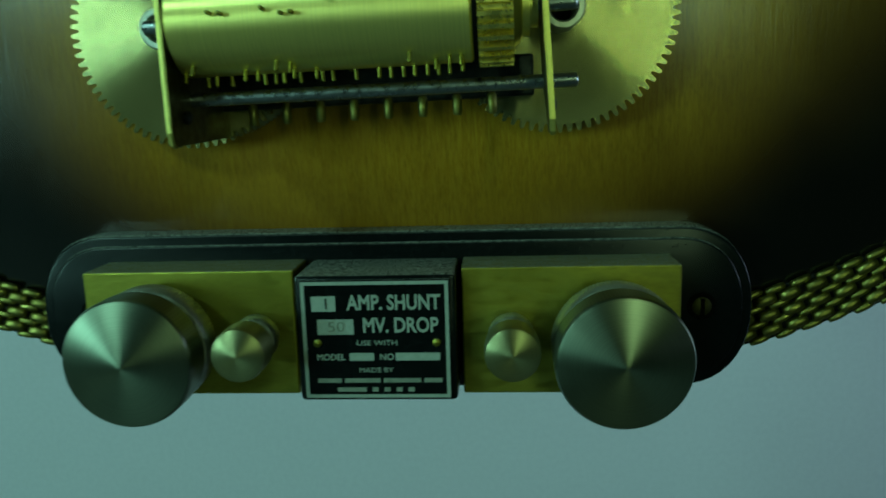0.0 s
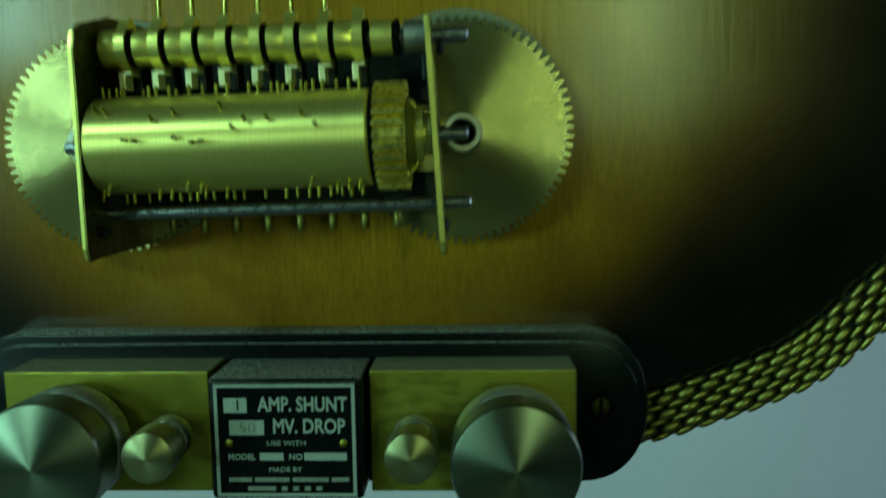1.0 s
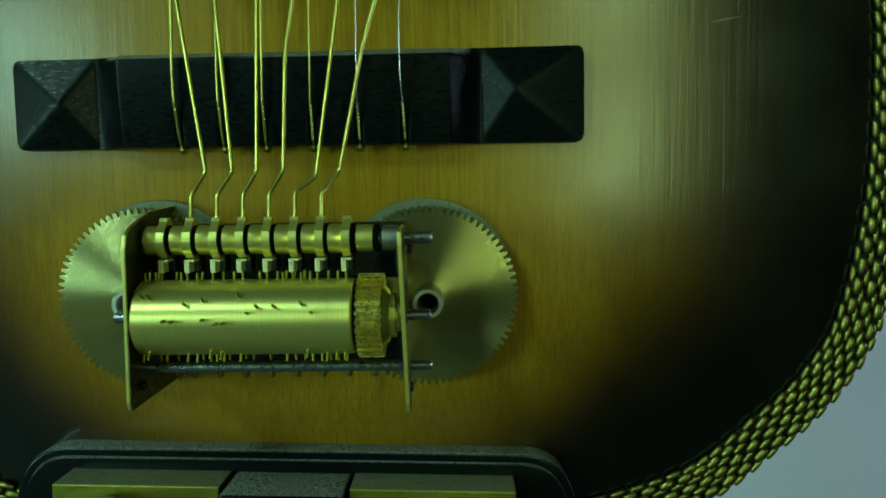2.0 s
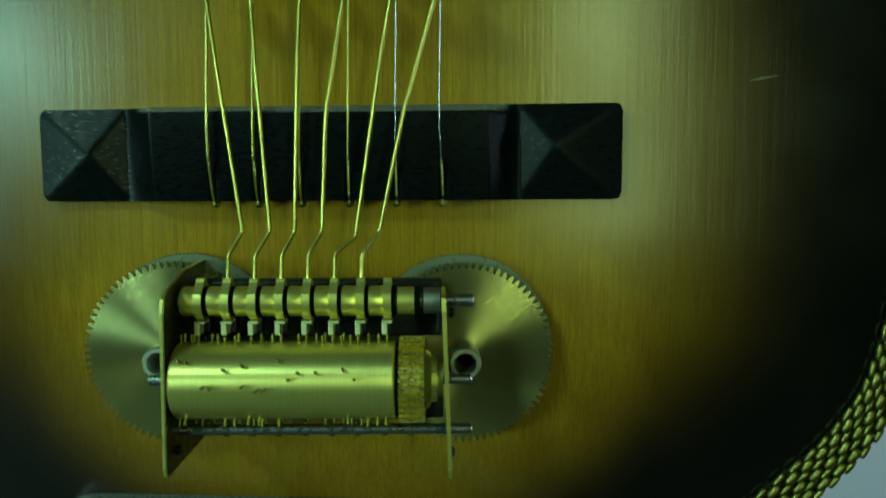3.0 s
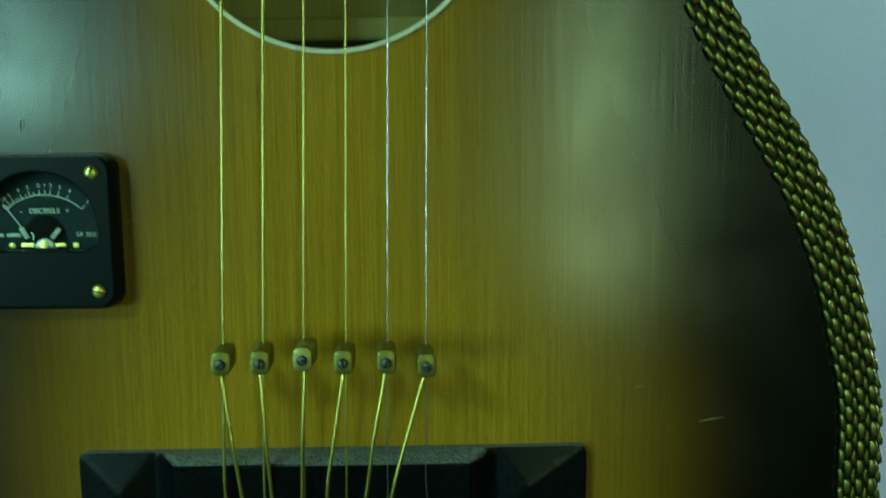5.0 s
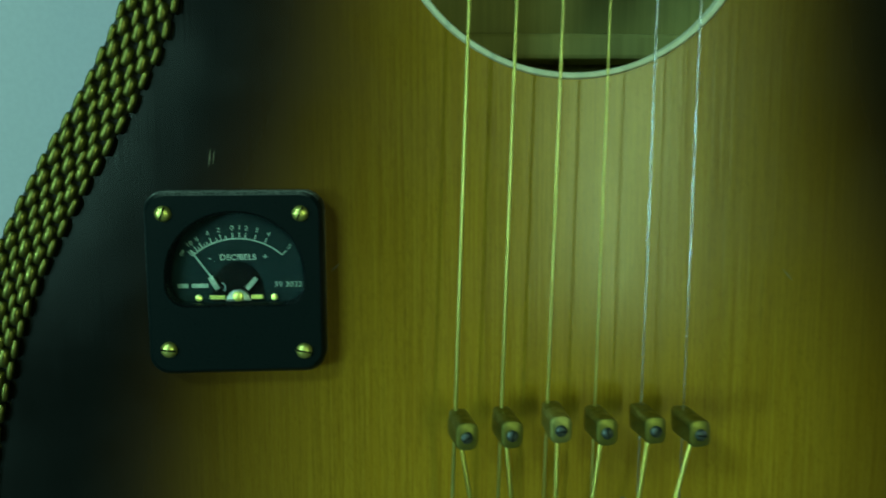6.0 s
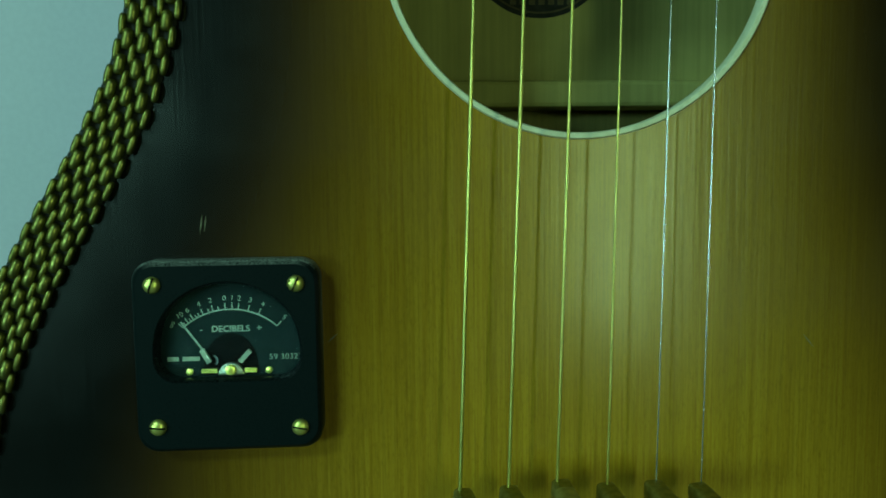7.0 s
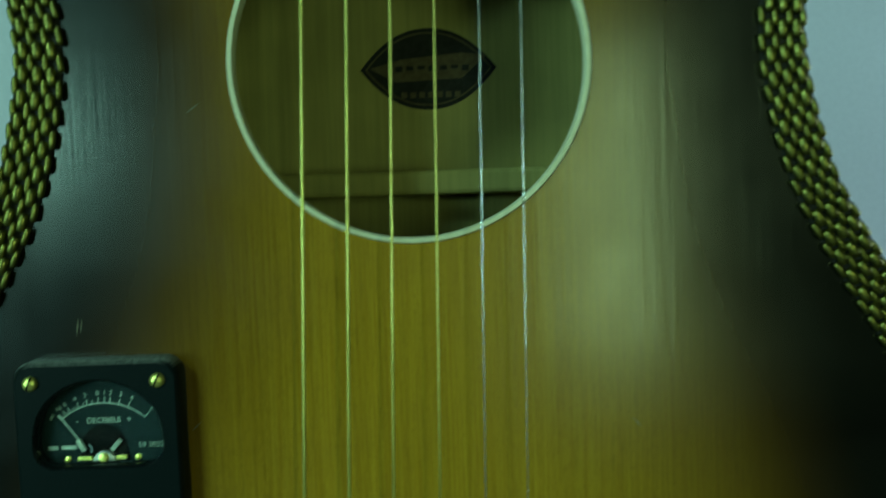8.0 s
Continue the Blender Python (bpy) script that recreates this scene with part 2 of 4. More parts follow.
LABEL_TAN = plain("tan_label_print", (0.12, 0.09, 0.035), (0.08, 0.055, 0.025), 0.7, 0, 500)
SCRATCH = plain("bare_scratch", (0.20, 0.18, 0.11), (0.15, 0.13, 0.08), 0.6, 0, 1500)
GLASS = glass_pane()


# ---------- mesh helpers (x right, z up, height = distance in front of the face, towards -y) ----------
def empty(name, at, label, category, group=""):
    ob = new(name)
    ob.empty_display_size = 0.01
    ob.location = at
    return tagged(ob, label, category, group)


def part(name, bm, material, parent=None, label="", smooth=False, kind=""):
    me = bpy.data.meshes.new(name)
    bmesh.ops.recalc_face_normals(bm, faces=bm.faces)
    for f in bm.faces:
        f.smooth = smooth
    bm.to_mesh(me)
    bm.free()
    me.materials.append(material)
    if smooth:
        me.set_sharp_from_angle(angle=radians(40))
    ob = new(name, me)
    if parent is not None:
        ob.parent = parent
        ob.matrix_parent_inverse = Matrix.Translation(parent.location).inverted() if parent.type == "EMPTY" else Matrix()
    return tagged(ob, label, kind=kind)


def at_origin(ob, place):
    """Moves a part's own origin to place without moving the part."""
    ob.data.transform(Matrix.Translation(-Vector(place)))
    ob.location = place
    return ob


def box(bm, x0, x1, y0, y1, z0, z1, bevel=0.0, seg=2):
    r = bmesh.ops.create_cube(bm, size=1.0)
    for v in r["verts"]:
        v.co = Vector(((x0 + x1) / 2 + v.co.x * (x1 - x0), (y0 + y1) / 2 + v.co.y * (y1 - y0), (z0 + z1) / 2 + v.co.z * (z1 - z0)))
    if bevel:
        edges = {e for v in r["verts"] for e in v.link_edges}
        bmesh.ops.bevel(bm, geom=list(edges), offset=bevel, segments=seg, affect="EDGES", profile=0.5)
    return bm


def prism(bm, pts, back, front, chamfer=0.0, steps=2):
    """Extrudes an outline of (x, z) from height back to height front, the front edge rounded."""
    n = len(pts)
    cx, cz = sum(p[0] for p in pts) / n, sum(p[1] for p in pts) / n
    rings = [(0.0, back)]
    for k in range(steps + 1 if chamfer else 1):
        a = math.pi / 2 * k / steps if chamfer else 0
        rings.append((chamfer * (1 - math.cos(a)), front - chamfer * (1 - math.sin(a))) if chamfer else (0.0, front))
    loops = []
    for inset, h in rings:
        loop = []
        for i, (x, z) in enumerate(pts):
            a, b = Vector(pts[i - 1]), Vector(pts[(i + 1) % n])
            t = (b - a).normalized()
            nx, nz = -t.y, t.x
            if nx * (cx - x) + nz * (cz - z) < 0:
                nx, nz = -nx, -nz
            loop.append(bm.verts.new((x + nx * inset, -h, z + nz * inset)))
        loops.append(loop)
    for a, b in zip(loops, loops[1:]):
        for i in range(n):
            bm.faces.new((a[i], a[(i + 1) % n], b[(i + 1) % n], b[i]))
    bm.faces.new(loops[0])
    bm.faces.new(loops[-1])
    return bm


def round_rect(x0, x1, z0, z1, r, seg=6):
    pts = []
    for cx, cz, a0 in ((x1 - r, z1 - r, 0), (x0 + r, z1 - r, 90), (x0 + r, z0 + r, 180), (x1 - r, z0 + r, 270)):
        for k in range(seg + 1):
            a = radians(a0 + 90 * k / seg)
            pts.append((cx + r * math.cos(a), cz + r * math.sin(a)))
    return pts


def lathe(bm, profile, seg=40, at=(0, 0, 0), axis="y"):
    """Turns (radius, height) pairs round an axis: y runs out of the face, x runs along the face."""
    loops = []
    for r, h in profile:
        loop = []
        for k in range(seg):
            a = 2 * math.pi * k / seg
            c, s = r * math.cos(a), r * math.sin(a)
            co = (c, -h, s) if axis == "y" else (h, c, s)
            loop.append(bm.verts.new(Vector(co) + Vector(at)))
        loops.append(loop)
    for a, b in zip(loops, loops[1:]):
        for k in range(seg):
            bm.faces.new((a[k], a[(k + 1) % seg], b[(k + 1) % seg], b[k]))
    bm.faces.new(loops[0])
    bm.faces.new(loops[-1])
    return bm


def knurled(bm, profile, rows, teeth=96, cut=0.00016):
    """A lathe-turned form whose marked profile rows carry fine upright knurling."""
    seg = teeth * 2
    loops = []
    for i, (r, h) in enumerate(profile):
        loops.append([bm.verts.new(((r - (cut if i in rows and k % 2 else 0)) * math.cos(2 * math.pi * k / seg), -h, (r - (cut if i in rows and k % 2 else 0)) * math.sin(2 * math.pi * k / seg))) for k in range(seg)])
    for a, b in zip(loops, loops[1:]):
        for k in range(seg):
            bm.faces.new((a[k], a[(k + 1) % seg], b[(k + 1) % seg], b[k]))
    bm.faces.new(loops[0])
    bm.faces.new(loops[-1])
    return bm


def tube(bm, pts, r, seg=8, bead=0.0):
    """A round tube along a line; with bead, its radius swells and shrinks like a wound string."""
    pts = [Vector(p) for p in pts]
    loops = []
    for i, p in enumerate(pts):
        d = (pts[min(i + 1, len(pts) - 1)] - pts[max(i - 1, 0)]).normalized()
        u = d.cross(Vector((0.3, 1, 0.1))).normalized()
        w = d.cross(u)
        loops.append([bm.verts.new(p + (u * math.cos(2 * math.pi * k / seg) + w * math.sin(2 * math.pi * k / seg)) * r * (1 + (bead if i % 2 else -bead))) for k in range(seg)])
    for a, b in zip(loops, loops[1:]):
        for k in range(seg):
            bm.faces.new((a[k], a[(k + 1) % seg], b[(k + 1) % seg], b[k]))
    bm.faces.new(loops[0])
    bm.faces.new(loops[-1])
    return bm


def curve_points(ctrl, per=6):
    """A smooth line through control points."""
    ctrl = [Vector(c) for c in ctrl]
    out = []
    for i in range(len(ctrl) - 1):
        p0, p1, p2, p3 = ctrl[max(i - 1, 0)], ctrl[i], ctrl[i + 1], ctrl[min(i + 2, len(ctrl) - 1)]
        for k in range(per):
            t = k / per
            out.append(0.5 * ((2 * p1) + (p2 - p0) * t + (2 * p0 - 5 * p1 + 4 * p2 - p3) * t * t + (3 * p1 - p0 - 3 * p2 + p3) * t ** 3))
    return out + [ctrl[-1]]


def lettering(name, words, size, x, z, height, material, parent, align="CENTER", turn=0.0, squeeze=1.0, bold=0.0):
    cu = bpy.data.curves.new(name, "FONT")
    cu.body, cu.size, cu.align_x, cu.align_y, cu.extrude, cu.offset = words, size, align, "CENTER", 0.00004, bold
    cu.resolution_u = 3
    cu.materials.append(material)
    ob = new(name, cu)
    ob.parent = parent
    ob.matrix_parent_inverse = Matrix.Translation(parent.location).inverted() if parent.type == "EMPTY" else Matrix()
    ob.matrix_basis = pose(x, -height, z, 90, 0, 0) @ pose(0, 0, 0, 0, 0, turn) @ Matrix.Diagonal((squeeze, 1, 1, 1))
    return ob


# ---------- the room ----------
def room():
    back, w, f, lo, hi = 0.95, 4.0, -4.2, -1.15, 1.60
    for name, dims, material, label in (
        ("wall_back", (-w - 0.12, w + 0.12, back, back + 0.12, lo, hi), WALL_WHITE, "smooth white painted wall behind the guitar"),
        ("wall_left", (-w - 0.12, -w, f, back, lo, hi), ROOM_GREY, "plain grey painted room wall"),
        ("wall_right", (w, w + 0.12, f, back, lo, hi), ROOM_GREY, "plain grey painted room wall"),
        ("wall_front", (-w - 0.12, w + 0.12, f - 0.12, f, lo, hi), ROOM_GREY, "plain grey painted room wall"),
        ("floor", (-w - 0.12, w + 0.12, f - 0.12, back + 0.12, lo - 0.12, lo), FLOOR_GREY, "plain grey floor of the room"),
        ("ceiling", (-w - 0.12, w + 0.12, f - 0.12, back + 0.12, hi, hi + 0.12), ROOM_GREY, "plain grey ceiling of the room"),
    ):
        ob = part(name, box(bmesh.new(), *dims), material, label=label, kind="structure")
        tagged(ob, category="floor" if name == "floor" else "ceiling" if name == "ceiling" else "wall")


room()

# ---------- the guitar body ----------
AXIS = 0.0035
HALF = [(0.000, -0.1215), (0.036, -0.1202), (0.068, -0.1148), (0.0865, -0.1098), (0.1095, -0.1007), (0.1245, -0.0880), (0.1388, -0.0743),
        (0.1500, -0.0568), (0.1560, -0.0340), (0.1592, -0.0080), (0.1597, 0.0140), (0.1585, 0.0400), (0.1502, 0.0740), (0.1414, 0.0970),
        (0.1292, 0.1190), (0.1198, 0.1340), (0.1101, 0.1520), (0.1044, 0.1700), (0.1015, 0.1880), (0.1030, 0.2050), (0.1090, 0.2300),
        (0.1150, 0.2600), (0.1130, 0.2900), (0.0980, 0.3200), (0.0650, 0.3420), (0.0300, 0.3490), (0.0000, 0.3500)]
HOLE = Vector((0.0024, 0.1845))
HOLE_R = 0.0468


def outline(per=8):
    right = curve_points([(x, z, 0) for x, z in HALF], per)
    pts = [(AXIS + p.x, p.y) for p in right]
    return pts + [(2 * AXIS - x, z) for x, z in reversed(pts[1:-1])]


OUTLINE = outline()


def face_y(x, z):
    """The slight arch of the soundboard: it falls back towards the rim and the tail."""
    return 0.0028 * ((x - AXIS) / 0.16) ** 2 + 0.0110 * (max(0.0, -z) / 0.115) ** 2


def rim_distance(x, z):
    best, nz = 9.0, 0.0
    for (ax, az), (bx, bz) in zip(OUTLINE, OUTLINE[1:] + OUTLINE[:1]):
        dx, dz = bx - ax, bz - az
        t = max(0.0, min(1.0, ((x - ax) * dx + (z - az) * dz) / (dx * dx + dz * dz + 1e-12)))
        d = math.hypot(x - ax - t * dx, z - az - t * dz)
        if d < best:
            best, nz = d, (az + t * dz - z) / max(d, 1e-9)
    return best, nz


def soundboard(parent):
    n, rings = 220, 44
    pts = OUTLINE
    angles = [math.atan2(z - HOLE.y, x - HOLE.x) for x, z in pts]
    order = sorted(range(len(pts)), key=lambda i: angles[i])
    ang = [angles[i] for i in order]
    rad = [math.hypot(pts[i][0] - HOLE.x, pts[i][1] - HOLE.y) for i in order]
    ang, rad = [ang[-1] - 2 * math.pi] + ang + [ang[0] + 2 * math.pi], [rad[-1]] + rad + [rad[0]]
    bm = bmesh.new()
    loops, burst = [], []
    for k in range(rings + 1):
        loop = []
        for i in range(n):
            a = -math.pi + 2 * math.pi * i / n
            r0, r1 = HOLE_R - 0.0012, float(np.interp(a, ang, rad))
            r = r0 + (r1 - r0) * k / rings
            x, z = HOLE.x + r * math.cos(a), HOLE.y + r * math.sin(a)
            loop.append(bm.verts.new((x, face_y(x, z), z)))
            d, nz = rim_distance(x, z)
            w = max(0.0, min(1.0, (0.17 - z) / 0.10))
            d *= 1 + 1.0 * max(0.0, -nz) * max(0.0, 1 - (x / 0.085) ** 2) * (1 if z < 0 else 0)
            lo, hi = 0.019 + 0.010 * w, 0.099 + 0.020 * w
            burst.append(max(0.0, min(1.0, (d - lo) / (hi - lo))))
        loops.append(loop)
    for a, b in zip(loops, loops[1:]):
        for i in range(n):
            bm.faces.new((a[i], a[(i + 1) % n], b[(i + 1) % n], b[i]))
    inner = [bm.verts.new((v.co.x, v.co.y + 0.003, v.co.z)) for v in loops[0]]
    for i in range(n):
        bm.faces.new((loops[0][i], inner[i], inner[(i + 1) % n], loops[0][(i + 1) % n]))
    burst += [1.0] * n
    ob = part("soundboard", bm, SPRUCE, parent, "amber spruce top with dark sunburst rim and fine scratches", smooth=True)
    ob.data.attributes.new("burst", "FLOAT", "POINT").data.foreach_set("value", burst)


def guitar_body(parent):
    soundboard(parent)
    depth = 0.080
    bm = bmesh.new()
    front = [bm.verts.new((x, face_y(x, z), z)) for x, z in OUTLINE]
    mid = [bm.verts.new((x, 0.045, z)) for x, z in OUTLINE]
    back = [bm.verts.new((x, depth + 0.004, z)) for x, z in OUTLINE]
    for a, b in ((front, mid), (mid, back)):
        for i in range(len(a)):
            bm.faces.new((a[i], b[i], b[(i + 1) % len(a)], a[(i + 1) % len(a)]))
    part("rim", bm, RIM_WOOD, parent, "dark lacquered bent wooden sides", smooth=True)
    bm = prism(bmesh.new(), OUTLINE, -depth - 0.004, -depth)
    part("back_panel", bm, INNER_WOOD, parent, "bare pale wooden back seen inside the soundhole")
    bm = box(bmesh.new(), -0.09, 0.098, 0.0645, depth, 0.1512, 0.1597, 0.0015)
    part("brace", bm, INNER_WOOD, parent, "bare wooden cross brace inside the body")
    bm = bmesh.new()
    prof = [(HOLE_R - 0.0016, -0.003), (HOLE_R - 0.0016, 0.0004), (HOLE_R - 0.0013, 0.0008), (HOLE_R - 0.0003, 0.0008), (HOLE_R, 0.0004), (HOLE_R, -0.001)]
    loops = [[bm.verts.new((HOLE.x + r * math.cos(2 * math.pi * k / 128), -h, HOLE.y + r * math.sin(2 * math.pi * k / 128))) for k in range(128)] for r, h in prof]
    for a, b in zip(loops, loops[1:]):
        for k in range(128):
            bm.faces.new((a[k], a[(k + 1) % 128], b[(k + 1) % 128], b[k]))
    part("soundhole_binding", bm, IVOROID, parent, "thin cream ring round the soundhole", smooth=True)


def paper_label(parent):
    """Pointed oval maker's label, dark, with a paler ribbon of unreadable print."""
    y = 0.0797
    cx, cz = 0.0078, 0.1965

    def lens_shape(a, b, n=44):
        out = []
        for k in range(n):
            u, side = (1 - 4 * k / n, 1) if k < n / 2 else (-3 + 4 * k / n, -1)
            out.append((cx + a * u, cz + side * b * (1 - abs(u) ** 2.2)))
        return out

    base = part("maker_label", prism(bmesh.new(), lens_shape(0.0245, 0.0145), -y - 0.0002, -y), LABEL_INK, parent, "dark pointed-oval paper label with tan ribbon")
    rim = lens_shape(0.0228, 0.0131)
    inside = lens_shape(0.0220, 0.0125)
    bm = bmesh.new()
    va, vb = [bm.verts.new((x, y - 0.0002, z)) for x, z in rim], [bm.verts.new((x, y - 0.0002, z)) for x, z in inside]
    for i in range(len(va)):
        bm.faces.new((va[i], va[(i + 1) % len(va)], vb[(i + 1) % len(va)], vb[i]))
    part("border_line", bm, LABEL_TAN, base)
    ribbon = [(cx - 0.021, cz + 0.0006), (cx - 0.012, cz - 0.0045), (cx + 0.012, cz - 0.0035), (cx + 0.021, cz + 0.0045), (cx + 0.012, cz + 0.0055), (cx - 0.010, cz + 0.0035)]
    part("ribbon", prism(bmesh.new(), ribbon, -y, -y + 0.0002), LABEL_TAN, base)
    for k in range(7):
        x = cx - 0.012 + 0.004 * k
        part("print_bar", box(bmesh.new(), x, x + 0.0026, y - 0.00045, y - 0.0002, cz - 0.0009 + 0.0004 * (k % 3), cz + 0.0011), LABEL_INK, base)
        xb = cx - 0.010 + 0.0032 * k
        part("print_bar", box(bmesh.new(), xb, xb + 0.0020, y - 0.00025, y - 0.0001, cz - 0.0102, cz - 0.0082), LABEL_TAN, base)


STRING_X = [(-0.0276, -0.0230, -0.0297), (-0.0165, -0.0122, -0.0186), (-0.0054, -0.0017, -0.0076), (0.0062, 0.0089, 0.0046), (0.0176, 0.0197, 0.0166), (0.0282, 0.0298, 0.0284)]


def bridge(parent):
    """Pyramid bridge: raised middle block, scooped shoulders and two pyramid ends."""
    x0, x1, z0, z1 = -0.0747, 0.0747, 0.0, 0.0240
    nx, nz = 330, 48
    bm = bmesh.new()

    def height(x, z):
        zt = z1 + 0.0007 * x / 0.075
        side = x if x > 0 else -x
        apex_x, apex_z = (0.0570, 0.0136) if x > 0 else (0.0613, 0.0117)
        end = abs(x1)
        base, top = 0.0022, 0.0058
        inner = apex_x - 0.0090
        fz = (z - z0) / (apex_z - z0) if z < apex_z else (zt - z) / (zt - apex_z)
        fx = (end - side) / (end - apex_x) if side > apex_x else (side - inner) / (apex_x - inner)
        soft = 0.05
        f = -soft * math.log(math.exp(-fx / soft) + math.exp(-fz / soft))
        pyramid = base + (top - base) * max(0.0, f)
        u = max(0.0, min(1.0, (inner + 0.0012 - side) / 0.0092)) ** 1.7
        q = (z - 0.012) / 0.0120
        block = 0.0092 - 0.0048 * max(0.0, (q - 0.84) / 0.16) ** 1.2 - 0.0026 * max(0.0, (0.84 - q) / 1.84) ** 1.6
        for _, _, tail in STRING_X:
            block -= 0.0016 * math.exp(-((x - tail) / 0.0007) ** 2) * max(0.0, min(1.0, (0.010 - z) / 0.004))
        return max(pyramid, base + (block - base) * u)

    xs = np.linspace(x0, x1, nx + 1)
    grid = []
    for x in xs:
        row = []
        for j in range(nz + 1):
            zt = z1 + 0.0007 * x / 0.075
            over = max(0.0, abs(x) - (x1 - 0.0020))
            trim = 0.0020 - math.sqrt(max(0.0, 0.0020 ** 2 - over ** 2))
            z = z0 + trim + (zt - z0 - 2 * trim) * j / nz
            zz = z0 + 0.0001 + (zt - z0 - 0.0002) * j / nz
            row.append(bm.verts.new((x, -height(x, zz), z)))
        grid.append(row)
    for i in range(nx):
        for j in range(nz):
            bm.faces.new((grid[i][j], grid[i + 1][j], grid[i + 1][j + 1], grid[i][j + 1]))
    rim = [grid[i][0] for i in range(nx + 1)] + [grid[nx][j] for j in range(1, nz + 1)] + [grid[i][nz] for i in range(nx - 1, -1, -1)] + [grid[0][j] for j in range(nz - 1, 0, -1)]
    low = [bm.verts.new((v.co.x, 0.0012, v.co.z)) for v in rim]
    for i in range(len(rim)):
        bm.faces.new((rim[i], rim[(i + 1) % len(rim)], low[(i + 1) % len(rim)], low[i]))
    ob = part("bridge", bm, EBONY, parent, "black pyramid bridge, dusty along its top edge", smooth=True)
    ob.data.set_sharp_from_angle(angle=radians(26))




def string_at(i, z):
    a, b, _ = STRING_X[i]
    return a + (b - a) * (z - 0.0695) / 0.1275


def strings(parent):
    gauges = [0.00045, 0.00040, 0.00034, 0.00026, 0.00018, 0.00016]
    for i, r in enumerate(gauges):
        tail = STRING_X[i][2]
        xs = string_at(i, 0.02)
        pts = [(tail, -0.0046, -0.0008), (tail, -0.0056, 0.0004), (tail, -0.0070, 0.0030), ((tail + xs) / 2, -0.0101, 0.0110), (xs, -0.0111, 0.0185), (string_at(i, 0.03), -0.0114, 0.03)]
        pts += [(string_at(i, z), -0.0118, z) for z in (0.08, 0.16, 0.24, 0.30)] + [(string_at(i, 0.33), -0.0030, 0.335)]
        if i < 4:
            fine = []
            for a, b in zip(pts, pts[1:]):
                a, b = Vector(a), Vector(b)
                n = max(1, round((b - a).length / (r * 0.75)))
                fine += [a.lerp(b, k / n) for k in range(n)]
            pts = fine + [pts[-1]]
        part("string", tube(bmesh.new(), pts, r, 10, 0.10 if i < 4 else 0.0), WOUND if i < 4 else PLAIN_STEEL, parent, "bronze wound guitar string" if i < 4 else "plain bright steel guitar string", smooth=True)
        twist = bmesh.new()
        for k in range(2):
            spin = [(tail + (xs - tail) * 0.5 * f + 0.00030 * math.cos(30 * f + math.pi * k), -0.0061 - 0.0038 * f + 0.00030 * math.sin(30 * f + math.pi * k), 0.0012 + 0.0090 * f) for f in np.linspace(0, 1, 48)]
            tube(twist, spin, 0.00013, 6)
        part("string_twist", twist, WOUND, parent, "twisted string end at the bridge", smooth=True)
        part("string_ball", lathe(bmesh.new(), [(0.0004, 0.0028), (0.0012, 0.0034), (0.0012, 0.0050), (0.0004, 0.0058)], 14, (tail, 0, -0.0006)), WIRE_BRASS, parent, smooth=True)


def scratches(parent):
    for ax, az, bx, bz, w in ((0.1068, 0.0303, 0.1162, 0.0319, 0.0006), (-0.0868, 0.1165, -0.0862, 0.1213, 0.0004), (-0.0858, 0.1172, -0.0853, 0.1210, 0.0003),
                              (-0.0581, 0.0905, -0.0556, 0.0928, 0.0004), (0.0580, 0.0898, 0.0607, 0.0866, 0.0003), (-0.0555, 0.1732, -0.0519, 0.1756, 0.0004),
                              (0.0885, 0.0410, 0.0925, 0.0417, 0.0003), (0.0160, 0.0300, 0.0185, 0.0292, 0.0004)):
        d = Vector((bx - ax, bz - az)).normalized()
        nx, nz = -d.y * w / 2, d.x * w / 2
        mx, mz = (ax + bx) / 2, (az + bz) / 2
        pts = [(ax, az), (mx + nx, mz + nz), (bx, bz), (mx - nx, mz - nz)]
        h = -face_y(mx, mz)
        part("scratch", prism(bmesh.new(), pts, h - 0.0002, h + 0.00007), SCRATCH, parent, "pale scratch through the lacquer")


bracket = empty("wall_bracket", (AXIS, 0.95, 0.10), "plain dark metal wall bracket carrying the guitar", "bracket")
part("arm", box(bmesh.new(), AXIS - 0.012, AXIS + 0.012, 0.088, 0.945, 0.09, 0.11, 0.002), DARK_STEEL, bracket)
part("wall_plate", box(bmesh.new(), AXIS - 0.04, AXIS + 0.04, 0.944, 0.95, 0.05, 0.15, 0.001), DARK_STEEL, bracket)
part("pad", box(bmesh.new(), AXIS - 0.03, AXIS + 0.03, 0.084, 0.089, 0.07, 0.13, 0.001), DARK_STEEL, bracket)

guitar = empty("guitar", (AXIS, 0.04, -0.119), "sunburst acoustic guitar body mounted upright before a white wall", "guitar")
guitar_body(guitar)
paper_label(guitar)
bridge(guitar)
strings(guitar)
scratches(guitar)


